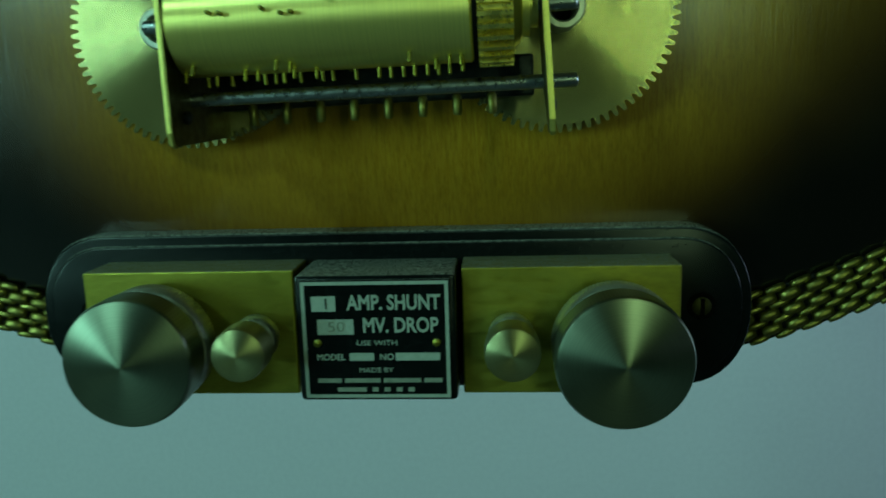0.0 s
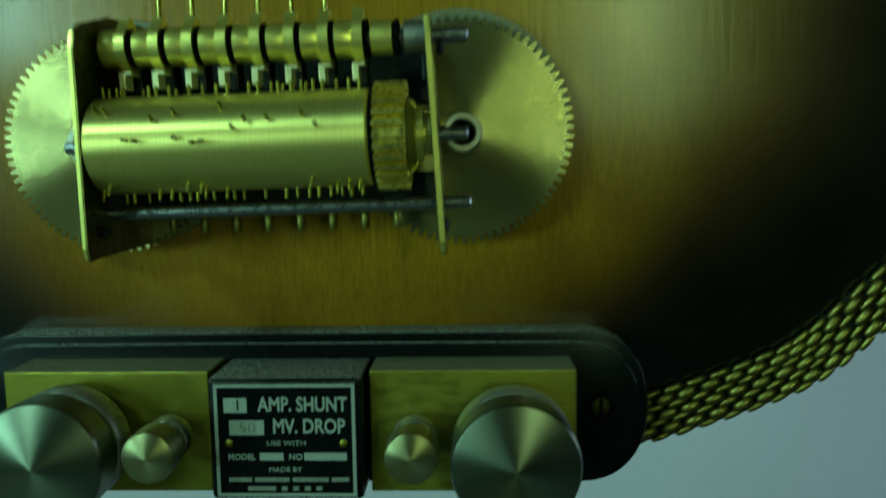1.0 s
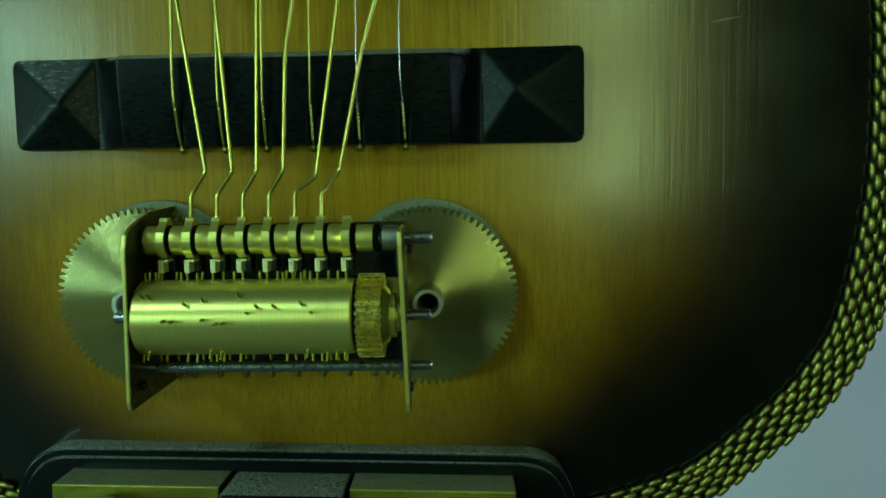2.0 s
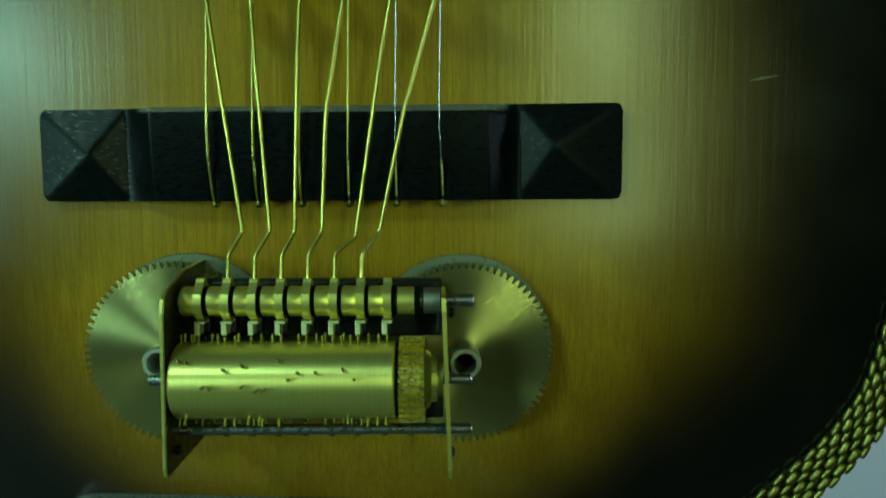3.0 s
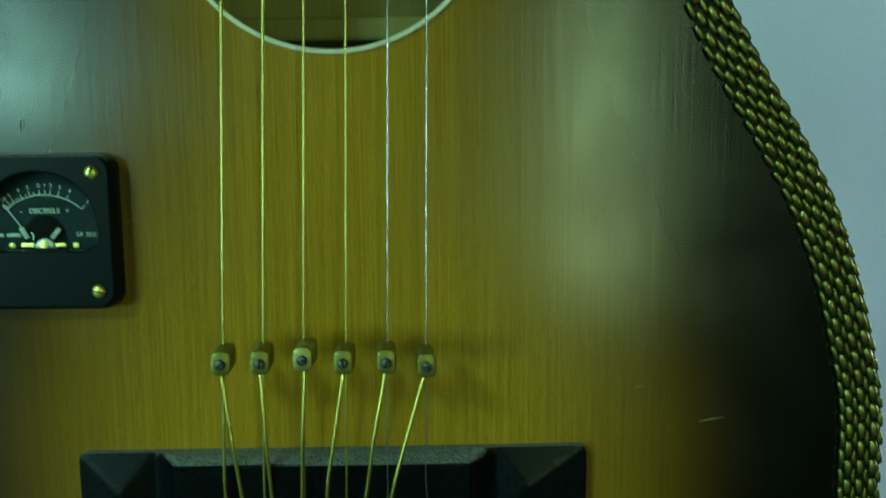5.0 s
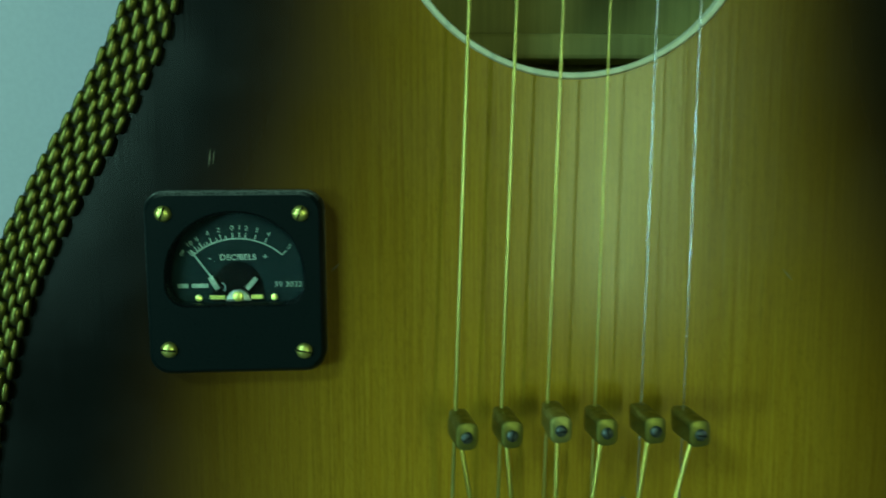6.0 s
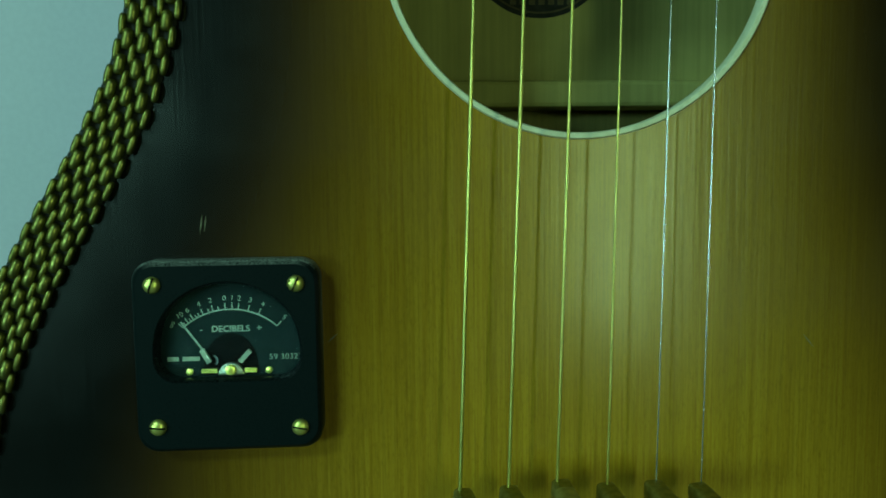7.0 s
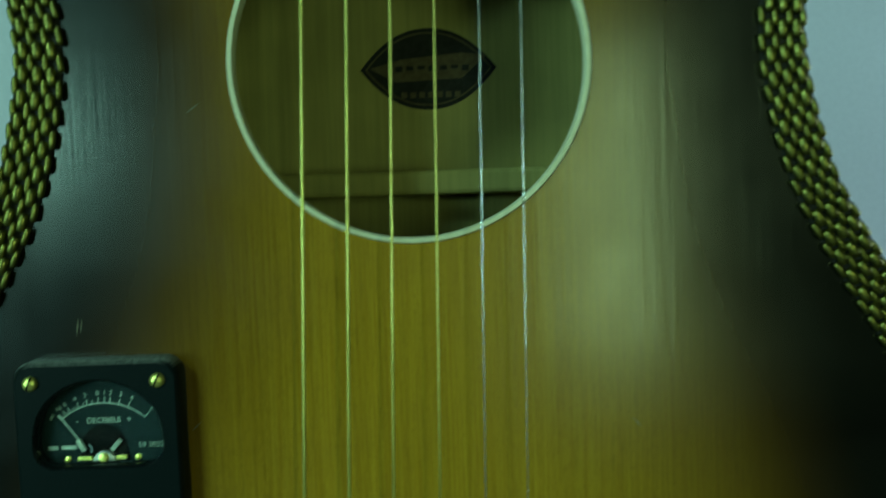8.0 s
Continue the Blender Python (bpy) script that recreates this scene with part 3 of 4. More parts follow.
# ---------- string clamps ----------
def string_clamp():
    ob = empty("string_clamp", (0, 0, 0), "small brass block with steel screw clamped on a guitar string", "string clamp", "clamps on the strings")
    w, l = 0.0026, 0.0033
    pts = round_rect(-w, w, -l, l, 0.0018, 3)
    bm = prism(bmesh.new(), pts, 0.0116, 0.0214, 0.0007)
    part("block", bm, CLAMP_BRASS, ob, smooth=True)
    bm = prism(bmesh.new(), round_rect(-0.0022, 0.0022, -0.0024, 0.0034, 0.0010, 4), 0.0104, 0.0150, 0.0005)
    part("jaw", bm, CLAMP_BRASS, ob, "darker brass jaw gripping the string", smooth=True)
    bm = lathe(bmesh.new(), [(0.0013, 0.0200), (0.0014, 0.0216), (0.0013, 0.0219), (0.0009, 0.02215), (0.0003, 0.0222)], 20, (0, 0, -0.0002))
    screw = part("screw", bm, SCREW_STEEL, ob, "grey steel screw head", smooth=True)
    part("slot", box(bmesh.new(), -0.00022, 0.00022, -0.02232, -0.0216, -0.0014, 0.0010), DARK_STEEL, screw)
    return ob


clamp = string_clamp()
CLAMPS = [(-0.0272, 0.0549, 3, 6), (-0.0166, 0.0552, 2, 5), (-0.0045, 0.0562, 0, 0), (0.0060, 0.0550, 1, 2), (0.0173, 0.0552, -1, 3), (0.0278, 0.0542, -2, 4)]
for k, (x, z, roll, yaw) in enumerate(CLAMPS):
    m = pose(x, 0, z, 0, roll, 0) @ Matrix.Translation((0, -0.012, 0)) @ pose(0, 0, 0, -2 + k % 3, 0, yaw) @ Matrix.Translation((0, 0.012, 0))
    if k == 0:
        clamp.matrix_basis = m
        made = clamp
    else:
        made = copy_thing(clamp, m)
    for child in made.children:
        if k == 2 and child.name.startswith("block"):
            child.material_slots[0].link = "OBJECT"
            child.material_slots[0].material = BRIGHT_CLAMP
        if child.name.startswith("screw"):
            spin = radians((55, 8, 80, -12, 40, 100)[k])
            child.matrix_basis = Matrix.Translation((0, 0, -0.0002)) @ Matrix.Rotation(spin, 4, "Y") @ Matrix.Translation((0, 0, 0.0002))


# ---------- music-box mechanism ----------
def gear_bm(r, teeth, depth, back, front, hole):
    bm = bmesh.new()
    pts = []
    for k in range(teeth):
        a = 2 * math.pi * k / teeth
        p = 2 * math.pi / teeth
        for f, rr in ((-0.36, r - depth), (-0.20, r - 0.0002), (-0.10, r), (0.10, r), (0.20, r - 0.0002), (0.36, r - depth)):
            pts.append((rr * math.cos(a + f * p), rr * math.sin(a + f * p)))
    n = len(pts)
    inner = [(hole * math.cos(2 * math.pi * (k - 0.36 * 6) / n), hole * math.sin(2 * math.pi * (k - 0.36 * 6) / n)) for k in range(n)]
    mid = [((r - depth * 1.3) * math.cos(math.atan2(z, x)), (r - depth * 1.3) * math.sin(math.atan2(z, x))) for x, z in pts]
    loops = []
    for h in (back, front):
        loops.append([[bm.verts.new((x, -h, z)) for x, z in ring] for ring in (pts, mid, inner)])
    for i in range(n):
        j = (i + 1) % n
        bm.faces.new((loops[0][0][i], loops[0][0][j], loops[1][0][j], loops[1][0][i]))
        for side in (0, 1):
            for q in (0, 1):
                bm.faces.new((loops[side][q][i], loops[side][q][j], loops[side][q + 1][j], loops[side][q + 1][i]))
        bm.faces.new((loops[0][2][i], loops[0][2][j], loops[1][2][j], loops[1][2][i]))
    return bm


def mechanism():
    ob = empty("music_box_mechanism", (-0.004, 0.0, -0.065), "brass pinned-cylinder music box movement on the soundboard", "music box")
    shaft_y, shaft_z = 0.0255, -0.0411
    # large gears lying on the soundboard
    for cx, cz, dx in ((0.0334, -0.0398, -0.0006), (-0.0412, -0.0393, 0.0034)):
        rear = part("backing_disc", gear_bm(0.0240, 150, 0.0004, 0.0000, 0.0012, 0.003), FROSTED, ob, "frosted clear disc behind the brass gear")
        rear.location = (cx + dx, -0.0012, cz + 0.0018)
        g = part("gear", gear_bm(0.0238, 76, 0.0016, 0.0030, 0.0044, 0.0028), GEAR_BRASS, ob, "large turned brass gear wheel", smooth=False)
        g.location = (cx, 0, cz)
        bm = bmesh.new()
        prof = [(0.0024, 0.0005), (0.0024, 0.0134), (0.0028, 0.0142), (0.0037, 0.0142), (0.0040, 0.0138), (0.0040, 0.0005)]
        hx = cx + (0.0004 if cx > 0 else -0.0012)
        lathe(bm, prof, 32, (hx, 0, cz - 0.0006))
        part("hub_tube", bm, HUB_METAL, ob, "hollow grey hub tube", smooth=True)
        # Black disc that stands for the shade down inside the tube.
        part("hub_bore", lathe(bmesh.new(), [(0.00235, 0.0040), (0.00235, 0.0046)], 24, (hx, 0, cz - 0.0006)), PIT_BLACK, ob)

    # end plates: outline in (height, z)
    def end_plate(x, lean, bottom, top, deep):
        out = [(0.0002, top), (0.0080, top - 0.0005), (0.0190, top - 0.0012)] if deep else [(0.0212, top - 0.0012)]
        out += [(0.0300, min(top - 0.0015, -0.0193)), (0.0328, -0.0210), (0.0336, -0.0240), (0.0336, bottom + 0.0020),
               (0.0330, bottom), (0.0316, bottom - 0.0006), (0.0298, bottom)]
        out += [(0.0040, -0.0612), (0.0002, -0.0608)] if deep else [(0.0212, bottom + 0.0080)]
        bm = bmesh.new()
        a = [bm.verts.new((x - 0.0005 - lean * (z + 0.041), -h, z)) for h, z in out]
        b = [bm.verts.new((x + 0.0005 - lean * (z + 0.041), -h, z)) for h, z in out]
        bm.faces.new(a)
        bm.faces.new(b)
        for i in range(len(out)):
            bm.faces.new((a[i], a[(i + 1) % len(out)], b[(i + 1) % len(out)], b[i]))
        bmesh.ops.bevel(bm, geom=[e for e in bm.edges if len({v.co.x > x - lean * (v.co.z + 0.041) for v in e.verts}) == 1], offset=0.00022, segments=2, affect="EDGES")
        plate = part("end_plate", bm, BRASS, ob, "upright brass end plate with shade-darkened sides")
        # Side faces take the dark brass: their shade is put into the colour.
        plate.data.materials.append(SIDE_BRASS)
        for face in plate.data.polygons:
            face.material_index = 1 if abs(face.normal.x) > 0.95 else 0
        for h, z in ((0.0250, -0.0255), (0.0280, bottom + 0.0045)):
            part("plate_screw", lathe(bmesh.new(), [(0.0011, 0.0), (0.0012, 0.0008), (0.0007, 0.0012)], 14, (x + 0.0006, -h, z), "x"), DARK_STEEL, plate, smooth=True)
        return plate

    end_plate(-0.0342, -0.012, -0.0614, -0.0150, True)
    end_plate(0.0291, 0.035, -0.0622, -0.0188, False)
    part("strut", box(bmesh.new(), 0.0268, 0.0280, -0.0230, -0.0090, -0.0310, -0.0258, 0.0002), DARK_STEEL, ob)
    # Added dark bar standing for the shade behind the hammers.
    bar = box(bmesh.new(), -0.0350, 0.0280, -0.0100, -0.0030, -0.0340, -0.0200, 0.0006)
    part("back_bar", bar, DARK_STEEL, ob, "dark bar added for the shade between the end plates")

    # arbor, cylinder and pinion
    part("shaft", lathe(bmesh.new(), [(0.0010, -0.0403), (0.0013, -0.0400), (0.0013, 0.0347), (0.0010, 0.0350)], 18, (0, -shaft_y, shaft_z), "x"), STEEL, ob, "grey steel shaft", smooth=True)
    R = 0.0089
    cyl = part("pinned_cylinder", lathe(bmesh.new(), [(0.0020, -0.0332), (R - 0.0004, -0.0332), (R, -0.0328), (R, 0.0169), (R - 0.0004, 0.0173), (0.0020, 0.0173)], 72, (0, -shaft_y, shaft_z), "x"),
               CYL_BRASS, ob, "brushed brass cylinder studded with pins", smooth=True)
    at_origin(cyl, (0, -shaft_y, shaft_z))
    pin_bm = lathe(bmesh.new(), [(0.00035, -0.0003), (0.00035, 0.0017), (0.00024, 0.0019)], 8)
    pin_mesh = bpy.data.meshes.new("pin")
    bmesh.ops.recalc_face_normals(pin_bm, faces=pin_bm.faces)
    pin_bm.to_mesh(pin_mesh)
    pin_bm.free()
    pin_mesh.materials.append(BLOCK_BRASS)
    rng = random.Random(7)

    def pin(x, deg):
        p = new("pin", pin_mesh)
        p.parent = cyl
        a = radians(deg)
        # deg 0 faces the viewer, positive turns upwards
        p.matrix_basis = Matrix.Translation((x, -R * math.cos(a), R * math.sin(a))) @ Matrix.Rotation(-a, 4, "X")

    for x, deg in ((-0.0250, 4), (-0.0232, 3), (-0.0162, 5), (-0.0132, 0), (-0.0115, 0.5), (-0.0205, 27), (-0.0165, 33), (-0.0060, 14), (-0.0040, 23), (0.0000, 23),
                   (0.0060, 27), (0.0085, 14), (-0.0290, 38), (-0.0308, 40), (-0.0085, 40)):
        pin(x, deg)
    for k in range(24):
        x = -0.0320 + 0.00205 * k
        for base in (84, 100, 140, 185, 230, 268, 290, 308):
            if rng.random() < (0.85 if base == 84 else 0.66 if base == 268 else 0.16 if base > 200 else 0.42):
                pin(x + rng.uniform(-0.0003, 0.0003), base + rng.uniform(-7, 7))
    pin(0.0133, -62), pin(0.0152, -62)
    bm = bmesh.new()
    teeth, prof = 30, []
    for k in range(teeth):
        for f, rr in ((-0.30, 0.0082), (-0.18, 0.0099), (0.18, 0.0099), (0.30, 0.0082)):
            a = 2 * math.pi * (k + f) / teeth
            prof.append((rr * math.cos(a), rr * math.sin(a)))
    a = [bm.verts.new((0.0182, -shaft_y + y, shaft_z + z)) for y, z in prof]
    b = [bm.verts.new((0.0240, -shaft_y + y, shaft_z + z)) for y, z in prof]
    for i in range(len(prof)):
        bm.faces.new((a[i], a[(i + 1) % len(prof)], b[(i + 1) % len(prof)], b[i]))
    bm.faces.new(a)
    bm.faces.new(b)
    part("pinion", bm, GEAR_EDGE, ob, "toothed brass pinion beside the cylinder")
    # Black disc in place of the shaded gap between cylinder and pinion.
    part("spacer", lathe(bmesh.new(), [(0.0085, 0.0174), (0.0085, 0.0181)], 40, (0, -shaft_y, shaft_z), "x"), PIT_BLACK, ob)
    part("collar", lathe(bmesh.new(), [(0.0070, 0.0241), (0.0062, 0.0252), (0.0052, 0.0256), (0.0052, 0.0268), (0.0038, 0.0270), (0.0038, 0.0282)], 36, (0, -shaft_y, shaft_z), "x"), BRASS, ob, "stepped brass collar", smooth=True)

    # upper arbor with hammers
    hy, hz = 0.0230, -0.0230
    part("upper_rod", lathe(bmesh.new(), [(0.0012, -0.0350), (0.0015, -0.0347), (0.0015, 0.0352), (0.0012, 0.0355)], 18, (0, -hy, hz), "x"), STEEL, ob, "grey steel rod", smooth=True)
    part("end_collar", lathe(bmesh.new(), [(0.0020, 0.0236), (0.0030, 0.0238), (0.0030, 0.0276), (0.0020, 0.0278)], 28, (0, -hy, hz), "x"), NICKEL_RING, ob, "grey collar on the rod", smooth=True)
    part("sleeve", lathe(bmesh.new(), [(0.0018, 0.0175), (0.0032, 0.0177), (0.0032, 0.0216), (0.0018, 0.0218)], 32, (0, -hy, hz), "x"), BRASS, ob, smooth=True)
    part("washer", lathe(bmesh.new(), [(0.0020, 0.0219), (0.0034, 0.0220), (0.0034, 0.0228), (0.0020, 0.0229)], 28, (0, -hy, hz), "x"), PIT_BLACK, ob)
    for k in range(8):
        x = -0.0281 + 0.00622 * k
        bm = lathe(bmesh.new(), [(0.0018, x - 0.0045), (0.0033, x - 0.0045), (0.0035, x - 0.0043), (0.0035, x - 0.0012), (0.0034, x - 0.0010), (0.0018, x - 0.0010)], 32, (0, -hy, hz), "x")
        part("bushing", bm, BRASS, ob, smooth=True)
        bm = bmesh.new()
        shape = []
        for q in range(25):
            a = radians(150 + 240 * q / 24)
            shape.append((0.0043 * math.cos(a), 0.0043 * math.sin(a)))
        shape += [(0.0014, 0.0046), (0.0009, 0.0054), (-0.0009, 0.0054), (-0.0014, 0.0046)]
        va = [bm.verts.new((x - 0.0010, -hy - c, hz + s)) for c, s in shape]
        vb = [bm.verts.new((x + 0.0009, -hy - c, hz + s)) for c, s in shape]
        for q in range(len(shape)):
            bm.faces.new((va[q], va[(q + 1) % len(shape)], vb[(q + 1) % len(shape)], vb[q]))
        bm.faces.new(va)
        bm.faces.new(vb)
        hammer = part("hammer", bm, BRASS, ob, "brass hammer disc with a finger")
        # Black ring in place of the shade in the gap beside each hammer.
        part("gap_washer", lathe(bmesh.new(), [(0.0018, x + 0.0009), (0.0036, x + 0.0009), (0.0036, x + 0.0016), (0.0018, x + 0.0016)], 28, (0, -hy, hz), "x"), PIT_BLACK, hammer)
        bm = box(bmesh.new(), x - 0.0014, x - 0.0002, -0.0252, -0.0215, -0.0307, -0.0276, 0.00015)
        box(bm, x - 0.0014, x + 0.0010, -0.0252, -0.0215, -0.0280, -0.0275, 0.0001)
        part("finger", bm, FINGER_BRASS, hammer, "bent brass finger, paler as if lit")
        part("finger_arm", box(bmesh.new(), x - 0.0008, x + 0.0006, -0.0195, -0.0150, -0.0310, -0.0240, 0.0002), DARK_STEEL, hammer)

    # pull wires from six hammers up to the clamps
    for k in range(6):
        x = -0.0281 + 0.00622 * (k + 1)
        cx, cz = CLAMPS[k][0], CLAMPS[k][1]
        bx = (-0.0191, -0.0126, -0.0067, -0.0003, 0.0077, 0.0134)[k]
        bz = -0.0066 - (0.0010 if k == 4 else 0)
        kink = 0.0185 if k in (3, 5) else 0.030
        f = (kink - bz) / (cz - bz)
        off = 0.0013 if k == 3 else 0.0006 if k == 5 else 0.0
        pts = [(x, -0.0232, -0.0180), (x + 0.0001, -0.0228, -0.0128), (x + 0.0004, -0.0220, -0.0116), (bx - 0.0004, -0.0200, bz - 0.0009), (bx, -0.0196, bz), (bx + (cx - bx) * 0.02, -0.0196, bz + 0.0012),
               (bx + (cx - bx) * f - off, -0.0198, kink), (bx + (cx - bx) * (f + 0.06) - off, -0.0198, kink + 0.004), (cx, -0.0175, cz - 0.0030), (cx, -0.0170, cz)]
        part("pull_wire", tube(bmesh.new(), pts, 0.00051, 12), WIRE_BRASS, ob, "bent brass pull wire", smooth=True)

    # lower rod with pegs
    part("lower_rod", lathe(bmesh.new(), [(0.0009, -0.0345), (0.00125, -0.0342), (0.00125, 0.0348), (0.0009, 0.0351)], 18, (0, -0.0230, -0.0538), "x"), STEEL, ob, "grey steel lower rod", smooth=True)
    # Added dark rail that fills the shaded space below the cylinder.
    rail = box(bmesh.new(), -0.0350, 0.0283, -0.0080, -0.0040, -0.0560, -0.0480, 0.0005)
    part("lower_rail", rail, DARK_STEEL, ob, "dark rail added for the shade between the end plates")
    for k in range(8):
        x = -0.0262 + 0.0066 * k
        part("peg", lathe(bmesh.new(), [(0.0006, -0.0590), (0.0009, -0.0585), (0.0009, -0.0555), (0.0006, -0.0550)], 12, (0, 0, 0), "x"), CLAMP_BRASS, ob, smooth=True).matrix_basis = Matrix.Translation((x, -0.0125, 0)) @ Matrix.Rotation(radians(-90), 4, "Y")
    return ob


mechanism()


# ---------- current shunt ----------
def shunt():
    tilt = pose(-0.0045, 0, -0.1010, 0, 1.35, 0)
    ob = empty("current_shunt", (-0.0045, 0.002, -0.1190), "vintage brass current shunt on black bakelite base", "electrical shunt")

    def put(p):
        p.data.transform(tilt)
        return p

    def stadium(rx, rz, half, zc):
        turn = [(math.copysign(abs(math.cos(a)) ** 0.9, math.cos(a)), math.copysign(abs(math.sin(a)) ** 0.9, math.sin(a))) for a in (radians(-90 + 180 * k / 20) for k in range(21))]
        return [(half + rx * c, zc + rz * d) for c, d in turn] + [(-half - rx * c, zc - rz * d) for c, d in turn]

    put(part("base", prism(bmesh.new(), stadium(0.0150, 0.0175, 0.0626, 0.0008), -0.0120, 0.0006, 0.0009, 4), BAKELITE, ob, "thick black bakelite base plate, dusty along its top", smooth=True))
    put(part("raised_deck", prism(bmesh.new(), stadium(0.0135, 0.0155, 0.0620, 0.0005), 0.0002, 0.0013, 0.0007, 4), BAKELITE, ob, "glossy raised deck of the base", smooth=True))
    for x0, x1 in ((-0.0610, -0.0172), (0.0168, 0.0599)):
        put(part("terminal_block", box(bmesh.new(), x0, x1, -0.0125, 0.0030, -0.0136, 0.0126, 0.00035), BLOCK_BRASS, ob, "dull yellow brass terminal block, dusty on top"))
    put(part("centre_block", prism(bmesh.new(), round_rect(-0.0159, 0.0158, -0.0134, 0.0124, 0.0010, 4), -0.0030, 0.0168, 0.0006), BAKELITE, ob, "black centre block carrying the nameplate", smooth=True))
    # turned terminal knobs
    nut = [(0.0030, 0.0120), (0.0030, 0.0145), (0.0110, 0.0147), (0.0121, 0.0153), (0.0123, 0.0160), (0.0123, 0.0198), (0.0118, 0.0205), (0.0104, 0.0208), (0.0102, 0.0212)]
    cap = [(0.0098, 0.0210), (0.0100, 0.0222), (0.0119, 0.0225), (0.0124, 0.0230), (0.0125, 0.0235), (0.0125, 0.0286), (0.0124, 0.0290), (0.0121, 0.0295), (0.0115, 0.0297), (0.0060, 0.0307), (0.0006, 0.0317), (0.0001, 0.0317)]
    small_nut = [(0.0018, 0.0120), (0.0018, 0.0145), (0.0042, 0.0147), (0.0046, 0.0153), (0.0046, 0.0180), (0.0042, 0.0186), (0.0030, 0.0188)]
    small_cap = [(0.0029, 0.0187), (0.0030, 0.0212), (0.0044, 0.0216), (0.0051, 0.0221), (0.0052, 0.0226), (0.0052, 0.0274), (0.0050, 0.0281), (0.0047, 0.0283), (0.0022, 0.0287), (0.0003, 0.0291), (0.0001, 0.0291)]
    for x, z, big in ((-0.0450, -0.0013, True), (0.0464, -0.0018, True), (-0.0243, -0.0002, False), (0.0265, -0.0004, False)):
        k = part("large_knob" if big else "small_knob", knurled(bmesh.new(), cap if big else small_cap, (4, 5), 110 if big else 60), KNOB_NICKEL if big else SMALL_NICKEL, ob,
                 "large turned nickel terminal knob" if big else "small brassy terminal screw knob", smooth=True)
        k.location = tilt @ Vector((x, 0, z))
        part("lock_nut", knurled(bmesh.new(), nut if big else small_nut, (3, 4, 5) if big else (3, 4), 100 if big else 50), LOCK_NICKEL, k, "pale knurled lock nut, dusty on top", smooth=True)
    for x in (0.0668, -0.0655):
        # Flat black disc for the shade in the countersink; nothing is cut.
        put(part("screw_recess", lathe(bmesh.new(), [(0.0030, 0.0010), (0.0030, 0.00145)], 24, (x, 0, 0.0012)), PIT_BLACK, ob, "black disc standing for a shaded countersunk hole"))
        s = put(part("base_screw", lathe(bmesh.new(), [(0.0020, 0.0012), (0.0020, 0.0017), (0.0013, 0.0021), (0.0003, 0.0022)], 20, (x, 0, 0.0012)), SIDE_BRASS, ob, "dark brass slotted screw", smooth=True))
        put(part("slot", box(bmesh.new(), x - 0.0004, x + 0.0004, -0.0024, -0.0017, -0.0006, 0.0030), PIT_BLACK, s))

    # nameplate with etched frame and lettering
    x0, x1, z0, z1 = -0.0137, 0.0153, -0.0120, 0.0118
    tilt = tilt @ Matrix.Translation((-0.0009, 0, -0.0006))
    plate = put(part("nameplate", box(bmesh.new(), x0 - 0.0003, x1 + 0.0003, -0.0172, -0.0166, z0 - 0.0003, z1 + 0.0003, 0.0001), BAKELITE, ob, "black etched nameplate with pale lettering"))
    h = 0.0172
    t = 0.0007
    for a in ((x0, x1, z1 - t, z1), (x0, x1, z0, z0 + t), (x0, x0 + t, z0 + t, z1 - t), (x1 - t, x1, z0 + t, z1 - t)):
        put(part("frame_line", box(bmesh.new(), a[0], a[1], -h - 0.00008, -h + 0.0002, a[2], a[3]), PLATE_WHITE, plate))
    cx = (x0 + x1) / 2

    def words(body, size, x, z, align="CENTER", squeeze=1.0, bold=0.0, material=PLATE_WHITE):
        o = lettering("lettering", body, size, x, z, h + 0.00004, material, plate, align, 0.0, squeeze, bold)
        o.matrix_basis = tilt @ o.matrix_basis
        return o

    def bar(xa, xb, za, zb, material=PLATE_WHITE):
        return put(part("print_bar", box(bmesh.new(), xa, xb, -h - 0.00006, -h + 0.0002, za, zb), material, plate))

    bar(-0.0117, -0.0069, 0.0058, 0.0089)
    bar(-0.0107, -0.0035, 0.0011, 0.0042)
    words("1", 0.0030, -0.0088, 0.0073, material=DIAL_BLACK).matrix_basis.translation.y -= 0.0001
    words("50", 0.0030, -0.0070, 0.0026, material=DIAL_PRINT, squeeze=1.2).matrix_basis.translation.y -= 0.0001
    words("AMP. SHUNT", 0.0042, 0.0137, 0.0074, "RIGHT", 0.76, 0.00010)
    words("MV. DROP", 0.0042, 0.0132, 0.0028, "RIGHT", 0.78, 0.00010)
    words("USE WITH", 0.0015, 0.0010, -0.0007, "CENTER", 1.2)
    words("MODEL", 0.0018, -0.0112, -0.0036, "LEFT", 0.95, 0.00003)
    bar(-0.0046, 0.0003, -0.0043, -0.0027)
    words("NO", 0.0018, 0.0014, -0.0036, "LEFT", 1.0, 0.00003)
    bar(0.0046, 0.0134, -0.0043, -0.0027)
    words("MADE BY", 0.0014, 0.0006, -0.0063, "CENTER", 1.2)
    for row, xa, zc, lens in ((0, -0.0112, -0.0084, (0.0048, 0.0072, 0.0075, 0.0036)), (1, -0.0073, -0.0103, (0.0058, 0.0012, 0.0012, 0.0012, 0.0012))):
        x = xa
        for w in lens:
            bar(x, x + w, zc - 0.00045, zc + 0.00045, DIAL_PRINT)
            x += w + (0.0006 if row == 0 else 0.0012)
    for x in (-0.0108, 0.0128):
        put(part("rivet", lathe(bmesh.new(), [(0.0008, h - 0.0002), (0.0008, h + 0.0003), (0.0003, h + 0.0006)], 14, (x, 0, -0.0006)), BLOCK_BRASS, plate, smooth=True))
    return ob


shunt()


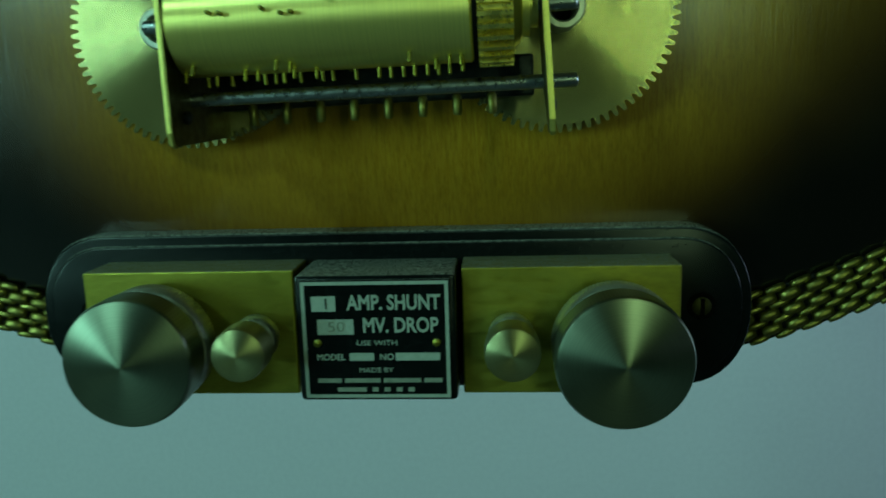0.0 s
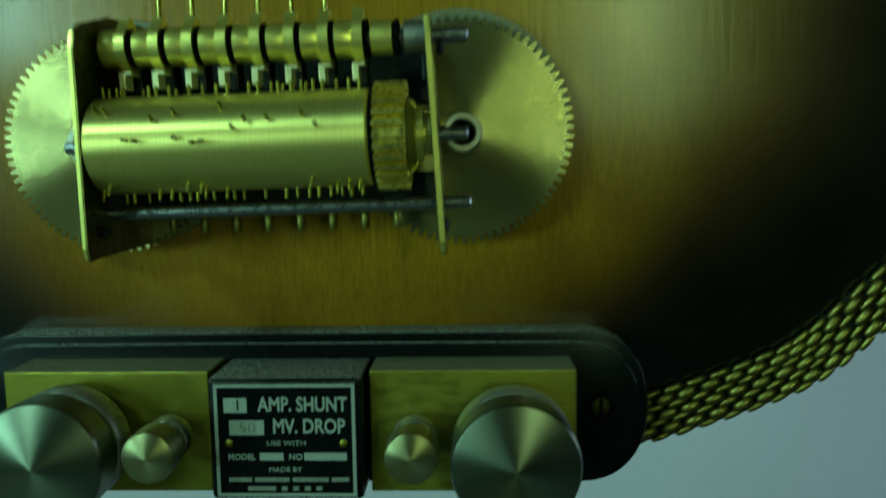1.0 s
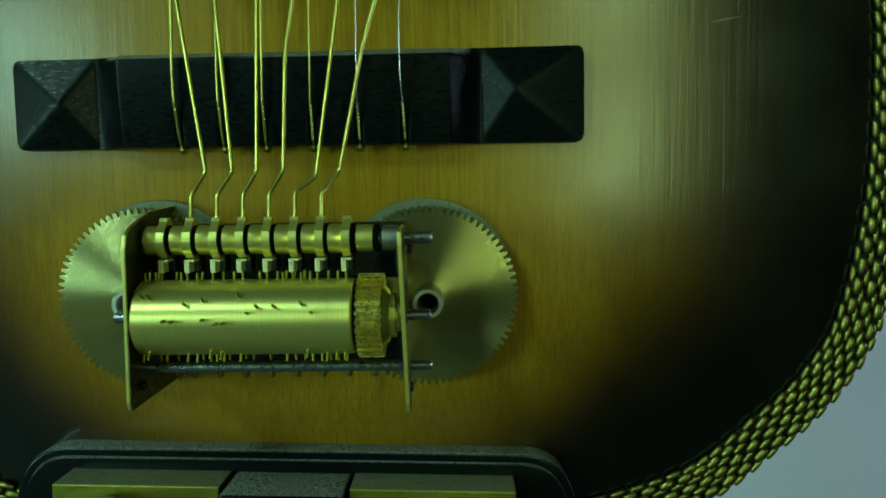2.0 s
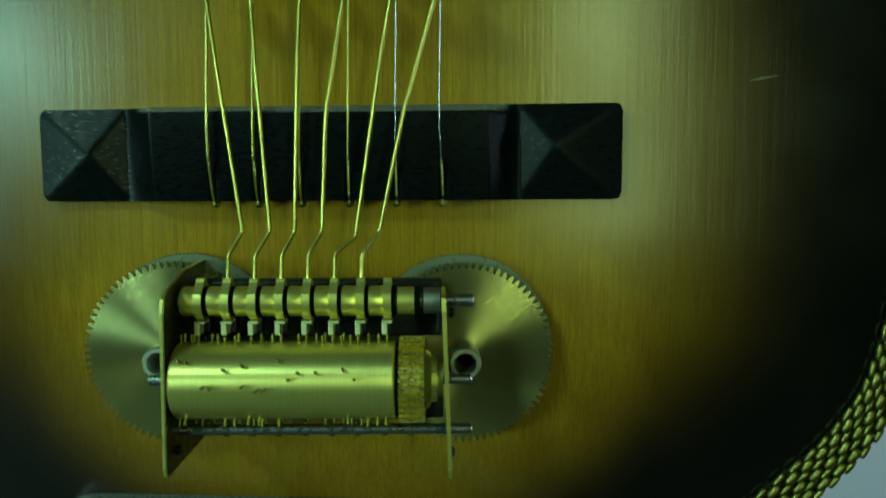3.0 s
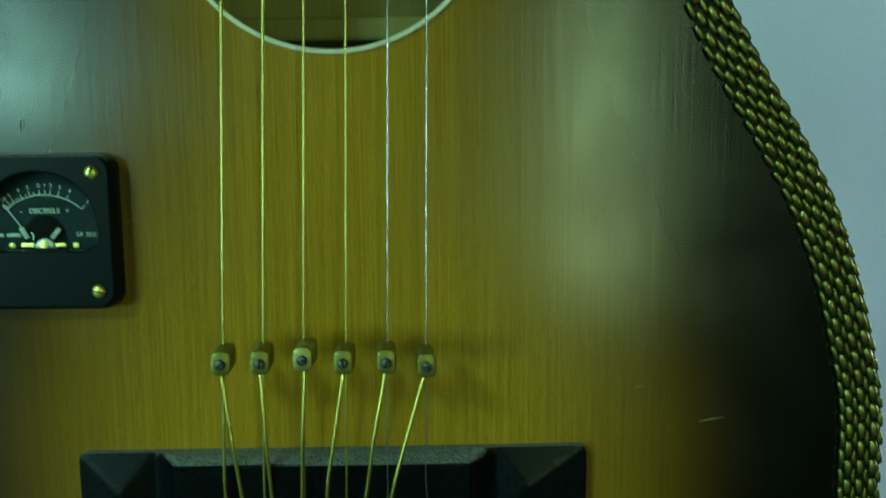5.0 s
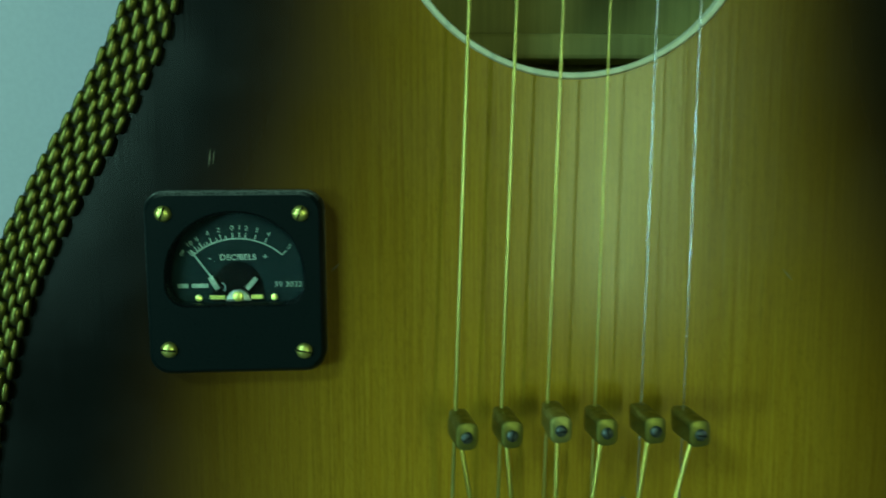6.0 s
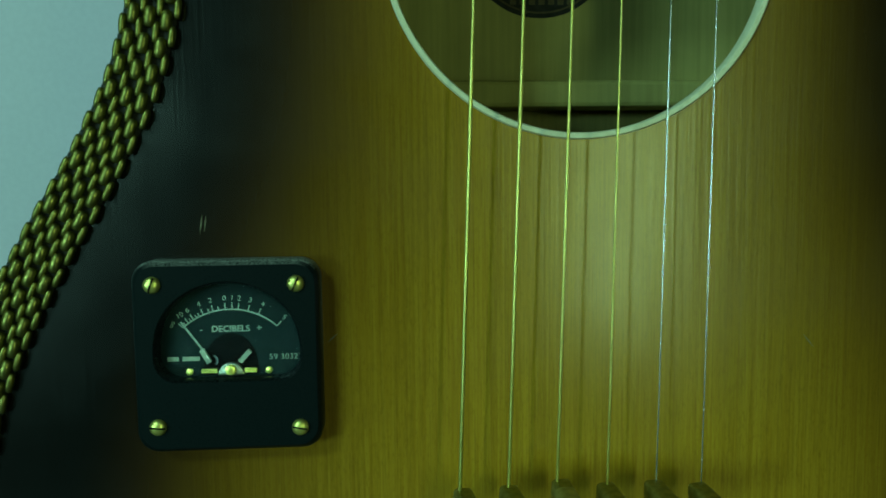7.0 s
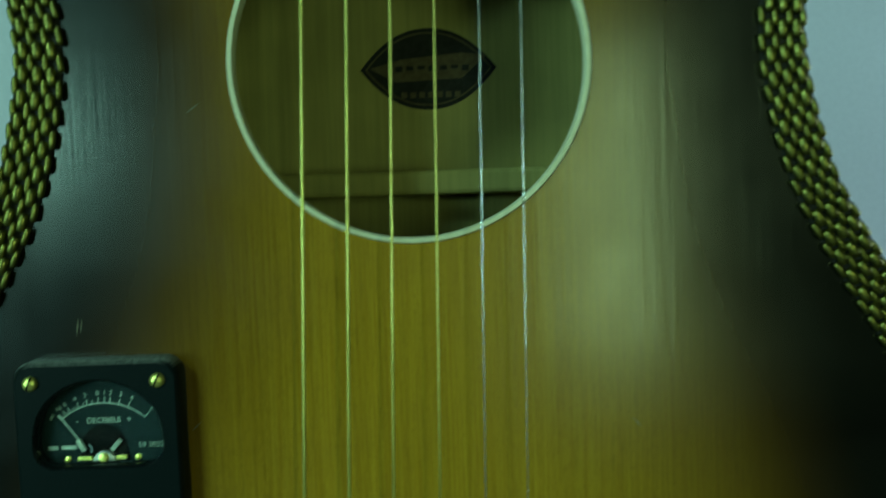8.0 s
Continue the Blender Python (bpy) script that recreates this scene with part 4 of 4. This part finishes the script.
# ---------- panel meter ----------
def panel_meter():
    ob = empty("panel_meter", (-0.0801, 0.0, 0.0673), "square black decibel panel meter with four brass screws", "panel meter")
    x0, x1, z0, z1 = -0.1012, -0.0591, 0.0670, 0.1111
    H = 0.0056
    outer = round_rect(x0, x1, z0, z1, 0.0048, 8)
    # window: flat bottom, rounded lower corners, bowed top
    wl, wr, wb, wt = -0.0968, -0.0634, 0.0832, 0.1064
    wc = (wl + wr) / 2
    win = []
    for k in range(40):
        a = math.pi * k / 39
        win.append((wc + (wr - wl) / 2 * math.cos(a), wb + 0.0062 + (wt - wb - 0.0062) * math.sin(a) ** 0.86))
    for k in range(1, 10):
        a = math.pi + (math.pi / 2) * k / 10
        win.append((wl + 0.0055 + 0.0055 * math.cos(a), wb + 0.0055 + 0.0055 * math.sin(a)))
    for k in range(0, 10):
        a = 1.5 * math.pi + (math.pi / 2) * k / 10
        win.append((wr - 0.0055 + 0.0055 * math.cos(a), wb + 0.0055 + 0.0055 * math.sin(a)))
    bm = bmesh.new()

    def loop(pts, h):
        return [bm.verts.new((x, -h, z)) for x, z in pts]

    def shrink(pts, d):
        c = Vector((sum(p[0] for p in pts) / len(pts), sum(p[1] for p in pts) / len(pts)))
        return [tuple(Vector(p) + (c - Vector(p)).normalized() * d) for p in pts]

    body = [loop(outer, -0.0006), loop(outer, H - 0.0016), loop(shrink(outer, 0.0005), H - 0.0006), loop(shrink(outer, 0.0014), H)]
    for a, b in zip(body, body[1:]):
        for i in range(len(a)):
            bm.faces.new((a[i], a[(i + 1) % len(a)], b[(i + 1) % len(a)], b[i]))
    rim = [loop(win, H)]
    tri = geometry.tessellate_polygon([[v.co.xzy for v in body[-1]], [v.co.xzy for v in rim[0]]])
    flat = body[-1] + rim[0]
    for a, b, c in tri:
        bm.faces.new((flat[a], flat[b], flat[c]))
    case = part("case", bm, METER_BLACK, ob, "moulded black case with bowed window", smooth=True)
    case.data.set_sharp_from_angle(angle=radians(30))
    bm = bmesh.new()
    rim = [loop(win, H), loop(shrink(win, 0.0005), H - 0.0004), loop(shrink(win, 0.0008), 0.0018)]
    for a, b in zip(rim, rim[1:]):
        for i in range(len(a)):
            bm.faces.new((a[i], a[(i + 1) % len(a)], b[(i + 1) % len(a)], b[i]))
    part("window_lip", bm, LIP_BLACK, ob, "smooth black lip of the dial window", smooth=True)
    dial = part("dial", prism(bmesh.new(), shrink(win, 0.0006), 0.0008, 0.0018), DIAL_BLACK, ob, "black dial with pale decibel scale")
    D = 0.00186
    pivot = Vector((-0.0801, 0.0834))
    R = 0.0160

    def on(a, r):
        return pivot.x + r * math.sin(radians(a)), pivot.y + r * math.cos(radians(a))

    def stroke(name, pts, w, material=DIAL_PRINT, parent=dial, h=D):
        bm = bmesh.new()
        va, vb = [], []
        for i, p in enumerate(pts):
            a, b = Vector(pts[max(i - 1, 0)]), Vector(pts[min(i + 1, len(pts) - 1)])
            d = (b - a).normalized()
            va.append(bm.verts.new((p[0] - d.y * w / 2, -h, p[1] + d.x * w / 2)))
            vb.append(bm.verts.new((p[0] + d.y * w / 2, -h, p[1] - d.x * w / 2)))
        for i in range(len(pts) - 1):
            bm.faces.new((va[i], va[i + 1], vb[i + 1], vb[i]))
        return part(name, bm, material, parent)

    stroke("scale_arc", [on(a, R) for a in np.linspace(-42, 42, 40)], 0.00034)
    ticks = [(-42, "", 1), (-36, "10", 1), (-31, "6", 1), (-25.5, "", 0.6), (-22, "4", 1), (-17, "", 0.6), (-13.5, "2", 1), (-9, "", 0.6), (-3.5, "0", 1), (2, "1", 1), (7, "2", 1), (15, "3", 1), (24, "4", 1), (42, "5", 1)]
    for a, word, s in ticks:
        stroke("tick", [on(a, R), on(a, R + 0.0015 * s)], 0.00026)
        if word:
            x, z = on(a if word != "10" else -37.5, R + 0.0026)
            lettering("numeral", word, 0.0017, x, z, D, DIAL_PRINT, dial, turn=-a * 0.8)
    for a in (-39, -33.5, -28):
        stroke("tick", [on(a, R), on(a, R + 0.0008)], 0.00022)
    x, z = on(-46, R + 0.0022)
    lettering("numeral", "\u221e", 0.0018, x, z, D, DIAL_PRINT, dial, turn=60)
    lettering("lettering", "DECIBELS", 0.0020, pivot.x + 0.0001, 0.0948, D, DIAL_PRINT, dial, squeeze=1.04, bold=0.00004)
    lettering("lettering", "-", 0.0024, pivot.x - 0.0066, 0.0948, D, DIAL_PRINT, dial)
    lettering("lettering", "+", 0.0024, pivot.x + 0.0066, 0.0948, D, DIAL_PRINT, dial)
    for xa, xb in ((-0.0946, -0.0921), (-0.0912, -0.0873)):
        part("print_bar", box(bmesh.new(), xa, xb, -D, -0.0017, 0.0875, 0.0885), DIAL_PRINT, dial)
    lettering("lettering", "59 3032", 0.0019, -0.0681, 0.0880, D, DIAL_PRINT, dial, squeeze=1.08)
    # opening with the movement; a raised black slab stands for its dark inside
    half = [(pivot.x + 0.0062 * math.cos(math.pi * k / 24), 0.0862 + 0.0076 * math.sin(math.pi * k / 24)) for k in range(25)] + [(pivot.x - 0.0062, 0.0842), (pivot.x + 0.0062, 0.0842)]
    part("movement_opening", prism(bmesh.new(), half, 0.0015, D + 0.00006), PIT_BLACK, dial)
    needle = stroke("needle", [(-0.0911, 0.0968), (-0.0862, 0.0900)], 0.00042, DIAL_PRINT, ob, 0.0026)
    for a, b, w in (((-0.0866, 0.0902), (-0.0849, 0.0872), 0.0012), ((-0.0756, 0.0898), (-0.0780, 0.0872), 0.0011)):
        d = (Vector(b) - Vector(a)).normalized()
        n = Vector((-d.y, d.x)) * w / 2
        pts = [tuple(Vector(a) + n), tuple(Vector(b) + n), tuple(Vector(b) - n), tuple(Vector(a) - n)]
        part("counterweight", prism(bmesh.new(), pts, 0.0022, 0.0029), DIAL_PRINT, ob, "pale counterweight of the pointer")
    stroke("hairspring", [(-0.0838, 0.0888), (-0.0832, 0.0882), (-0.0831, 0.0874), (-0.0834, 0.0866)], 0.0004, STEEL, ob, 0.0027)
    part("jewel_bridge", prism(bmesh.new(), [(pivot.x + 0.0030 * math.cos(math.pi * k / 16), 0.0841 + 0.0030 * math.sin(math.pi * k / 16)) for k in range(17)], 0.0019, 0.0028, 0.0006), NICKEL_RING, ob, "grey rounded pivot bridge", smooth=True)
    part("jewel", lathe(bmesh.new(), [(0.0013, 0.0028), (0.0011, 0.0034), (0.0004, 0.0036)], 18, (pivot.x, 0, 0.0854)), BRASS, ob, smooth=True)
    for xa, xb in ((-0.0868, -0.0832), (-0.0770, -0.0742)):
        part("brass_strip", box(bmesh.new(), xa, xb, -0.0028, -0.0019, 0.0847, 0.0857, 0.0001), BRASS, ob)
    for x in (-0.0896, -0.0715):
        part("dial_screw", lathe(bmesh.new(), [(0.0008, 0.0018), (0.0008, 0.0023), (0.0003, 0.0026)], 14, (x, 0, 0.0850)), BRASS, ob, smooth=True)
    pane = part("window_glass", prism(bmesh.new(), shrink(win, 0.0009), 0.0038, 0.0042), GLASS, ob, "clear glass over the dial")
    pane.visible_shadow = False
    for k, (x, z, a) in enumerate(((-0.0963, 0.1058, -70), (-0.0644, 0.1056, -65), (-0.0962, 0.0732, 5), (-0.0642, 0.0723, 12))):
        bm = lathe(bmesh.new(), [(0.0019, H - 0.0004), (0.0019, H + 0.0003), (0.0016, H + 0.0008), (0.0010, H + 0.0011), (0.0002, H + 0.0012)], 28)
        s = part("case_screw", bm, BRASS, ob, "slotted brass screw", smooth=True)
        s.location = (x, 0, z)
        sl = part("slot", box(bmesh.new(), -0.0017, 0.0017, -H - 0.00125, -H - 0.0006, -0.00017, 0.00017), PIT_BLACK, s)
        sl.matrix_basis = Matrix.Rotation(radians(a), 4, "Y")
    return ob


panel_meter()


# ---------- chain trim round the rim ----------
def chain_trim():
    ob = empty("chain_trim", (AXIS, 0.004, -0.119), "broad brass mesh chain glued round the guitar's rim", "chain trim")
    pts = [Vector(p) for p in OUTLINE]
    n = len(pts)
    area = sum(pts[i].x * pts[(i + 1) % n].y - pts[(i + 1) % n].x * pts[i].y for i in range(n))
    sign = 1 if area > 0 else -1
    steps = [0.0]
    for i in range(n):
        steps.append(steps[-1] + (pts[(i + 1) % n] - pts[i]).length)
    total = steps[-1]

    def rail(s, inset):
        s %= total
        i = int(np.searchsorted(steps, s, "right")) - 1
        i = min(i, n - 1)
        f = (s - steps[i]) / (steps[i + 1] - steps[i])
        p = pts[i].lerp(pts[(i + 1) % n], f)
        t0 = (pts[(i + 1) % n] - pts[i - 1]).normalized()
        t1 = (pts[(i + 2) % n] - pts[i]).normalized()
        t = t0.lerp(t1, f).normalized()
        inward = Vector((-t.y, t.x)) * sign
        q = p + inward * inset
        return q, t, inward

    bm = bmesh.new()
    m = 420
    loops = []
    for inset, h in ((-0.0002, -0.004), (-0.0002, 0.0003), (0.0118, 0.0003), (0.0118, -0.0010)):
        loop = []
        for k in range(m):
            q, _, _ = rail(total * k / m, inset)
            loop.append(bm.verts.new((q.x, face_y(q.x, q.y) - h, q.y)))
        loops.append(loop)
    for a, b in zip(loops, loops[1:]):
        for k in range(m):
            bm.faces.new((a[k], a[(k + 1) % m], b[(k + 1) % m], b[k]))
    band = part("backing_band", bm, CHAIN_BACK, ob, "dark backing under the chain")

    # one link: a short rounded bar, slightly dished along its length
    def link_bm(length, width, thick):
        bm = bmesh.new()
        loops = []
        for f, k in ((-1.0, 0.50), (-0.90, 0.80), (-0.52, 0.97), (0.0, 1.03), (0.52, 0.97), (0.90, 0.80), (1.0, 0.50)):
            loop = []
            for q in range(8):
                a = 2 * math.pi * q / 8
                loop.append(bm.verts.new((f * length / 2, width / 2 * k * math.cos(a), thick / 2 * k * math.sin(a) + 0.00012 * (1 - f * f))))
            loops.append(loop)
        for a, b in zip(loops, loops[1:]):
            for q in range(8):
                bm.faces.new((a[q], a[(q + 1) % 8], b[(q + 1) % 8], b[q]))
        bm.faces.new(loops[0])
        bm.faces.new(loops[-1])
        bmesh.ops.recalc_face_normals(bm, faces=bm.faces)
        for f in bm.faces:
            f.smooth = True
        return bm

    meshes = []
    for width, thick in ((0.0027, 0.0024), (0.0018, 0.0018)):
        b = link_bm(0.0047, width, thick)
        me = bpy.data.meshes.new("link")
        b.to_mesh(me)
        b.free()
        me.materials.append(CHAIN_BRASS)
        meshes.append(me)
    rng = random.Random(3)
    pitch = total / round(total / 0.0058)
    count = round(total / pitch)
    columns = [0.0006, 0.0024, 0.0043, 0.0061, 0.0080, 0.0098, 0.0117]
    rest_v, rest_f = [], []
    single = 0
    for k in range(count):
        for c, inset in enumerate(columns):
            s = (k + (0.5 if c % 2 else 0.0)) * pitch + rng.uniform(-0.00012, 0.00012)
            q, t, inward = rail(s, inset + rng.uniform(-0.0001, 0.0001))
            thick = c % 2
            out = Vector((0, -1, 0))
            along = Vector((t.x, 0, t.y))
            across = Vector((inward.x, 0, inward.y))
            yaw = 0.12 + rng.uniform(-0.05, 0.05)
            a = along * math.cos(yaw) + across * math.sin(yaw)
            b = out.cross(a)
            rise = 0.0011 + (0.0003 if thick else 0.0)
            place = Vector((q.x, face_y(q.x, q.y) - rise, q.y))
            rot = Matrix((a, b, out)).transposed().to_4x4()
            m4 = Matrix.Translation(place) @ rot @ Matrix.Rotation(rng.uniform(-0.12, 0.12), 4, "X")
            me = meshes[0 if thick else 1]
            if q.x < -0.095 and 0.082 < q.y < 0.205 and single < 300:
                o = new("link", me)
                o.parent = band
                o.matrix_basis = m4
                single += 1
            else:
                base = len(rest_v)
                rest_v += [m4 @ v.co for v in me.vertices]
                rest_f += [[base + i for i in p.vertices] for p in me.polygons]
    me = bpy.data.meshes.new("chain_links")
    me.from_pydata(rest_v, [], rest_f)
    me.polygons.foreach_set("use_smooth", [True] * len(me.polygons))
    me.materials.append(CHAIN_BRASS)
    o = new("chain_links", me)
    o.parent = ob
    o.matrix_parent_inverse = Matrix.Translation(ob.location).inverted()
    tagged(o, "rows of small brass chain links", kind="stuff")


chain_trim()
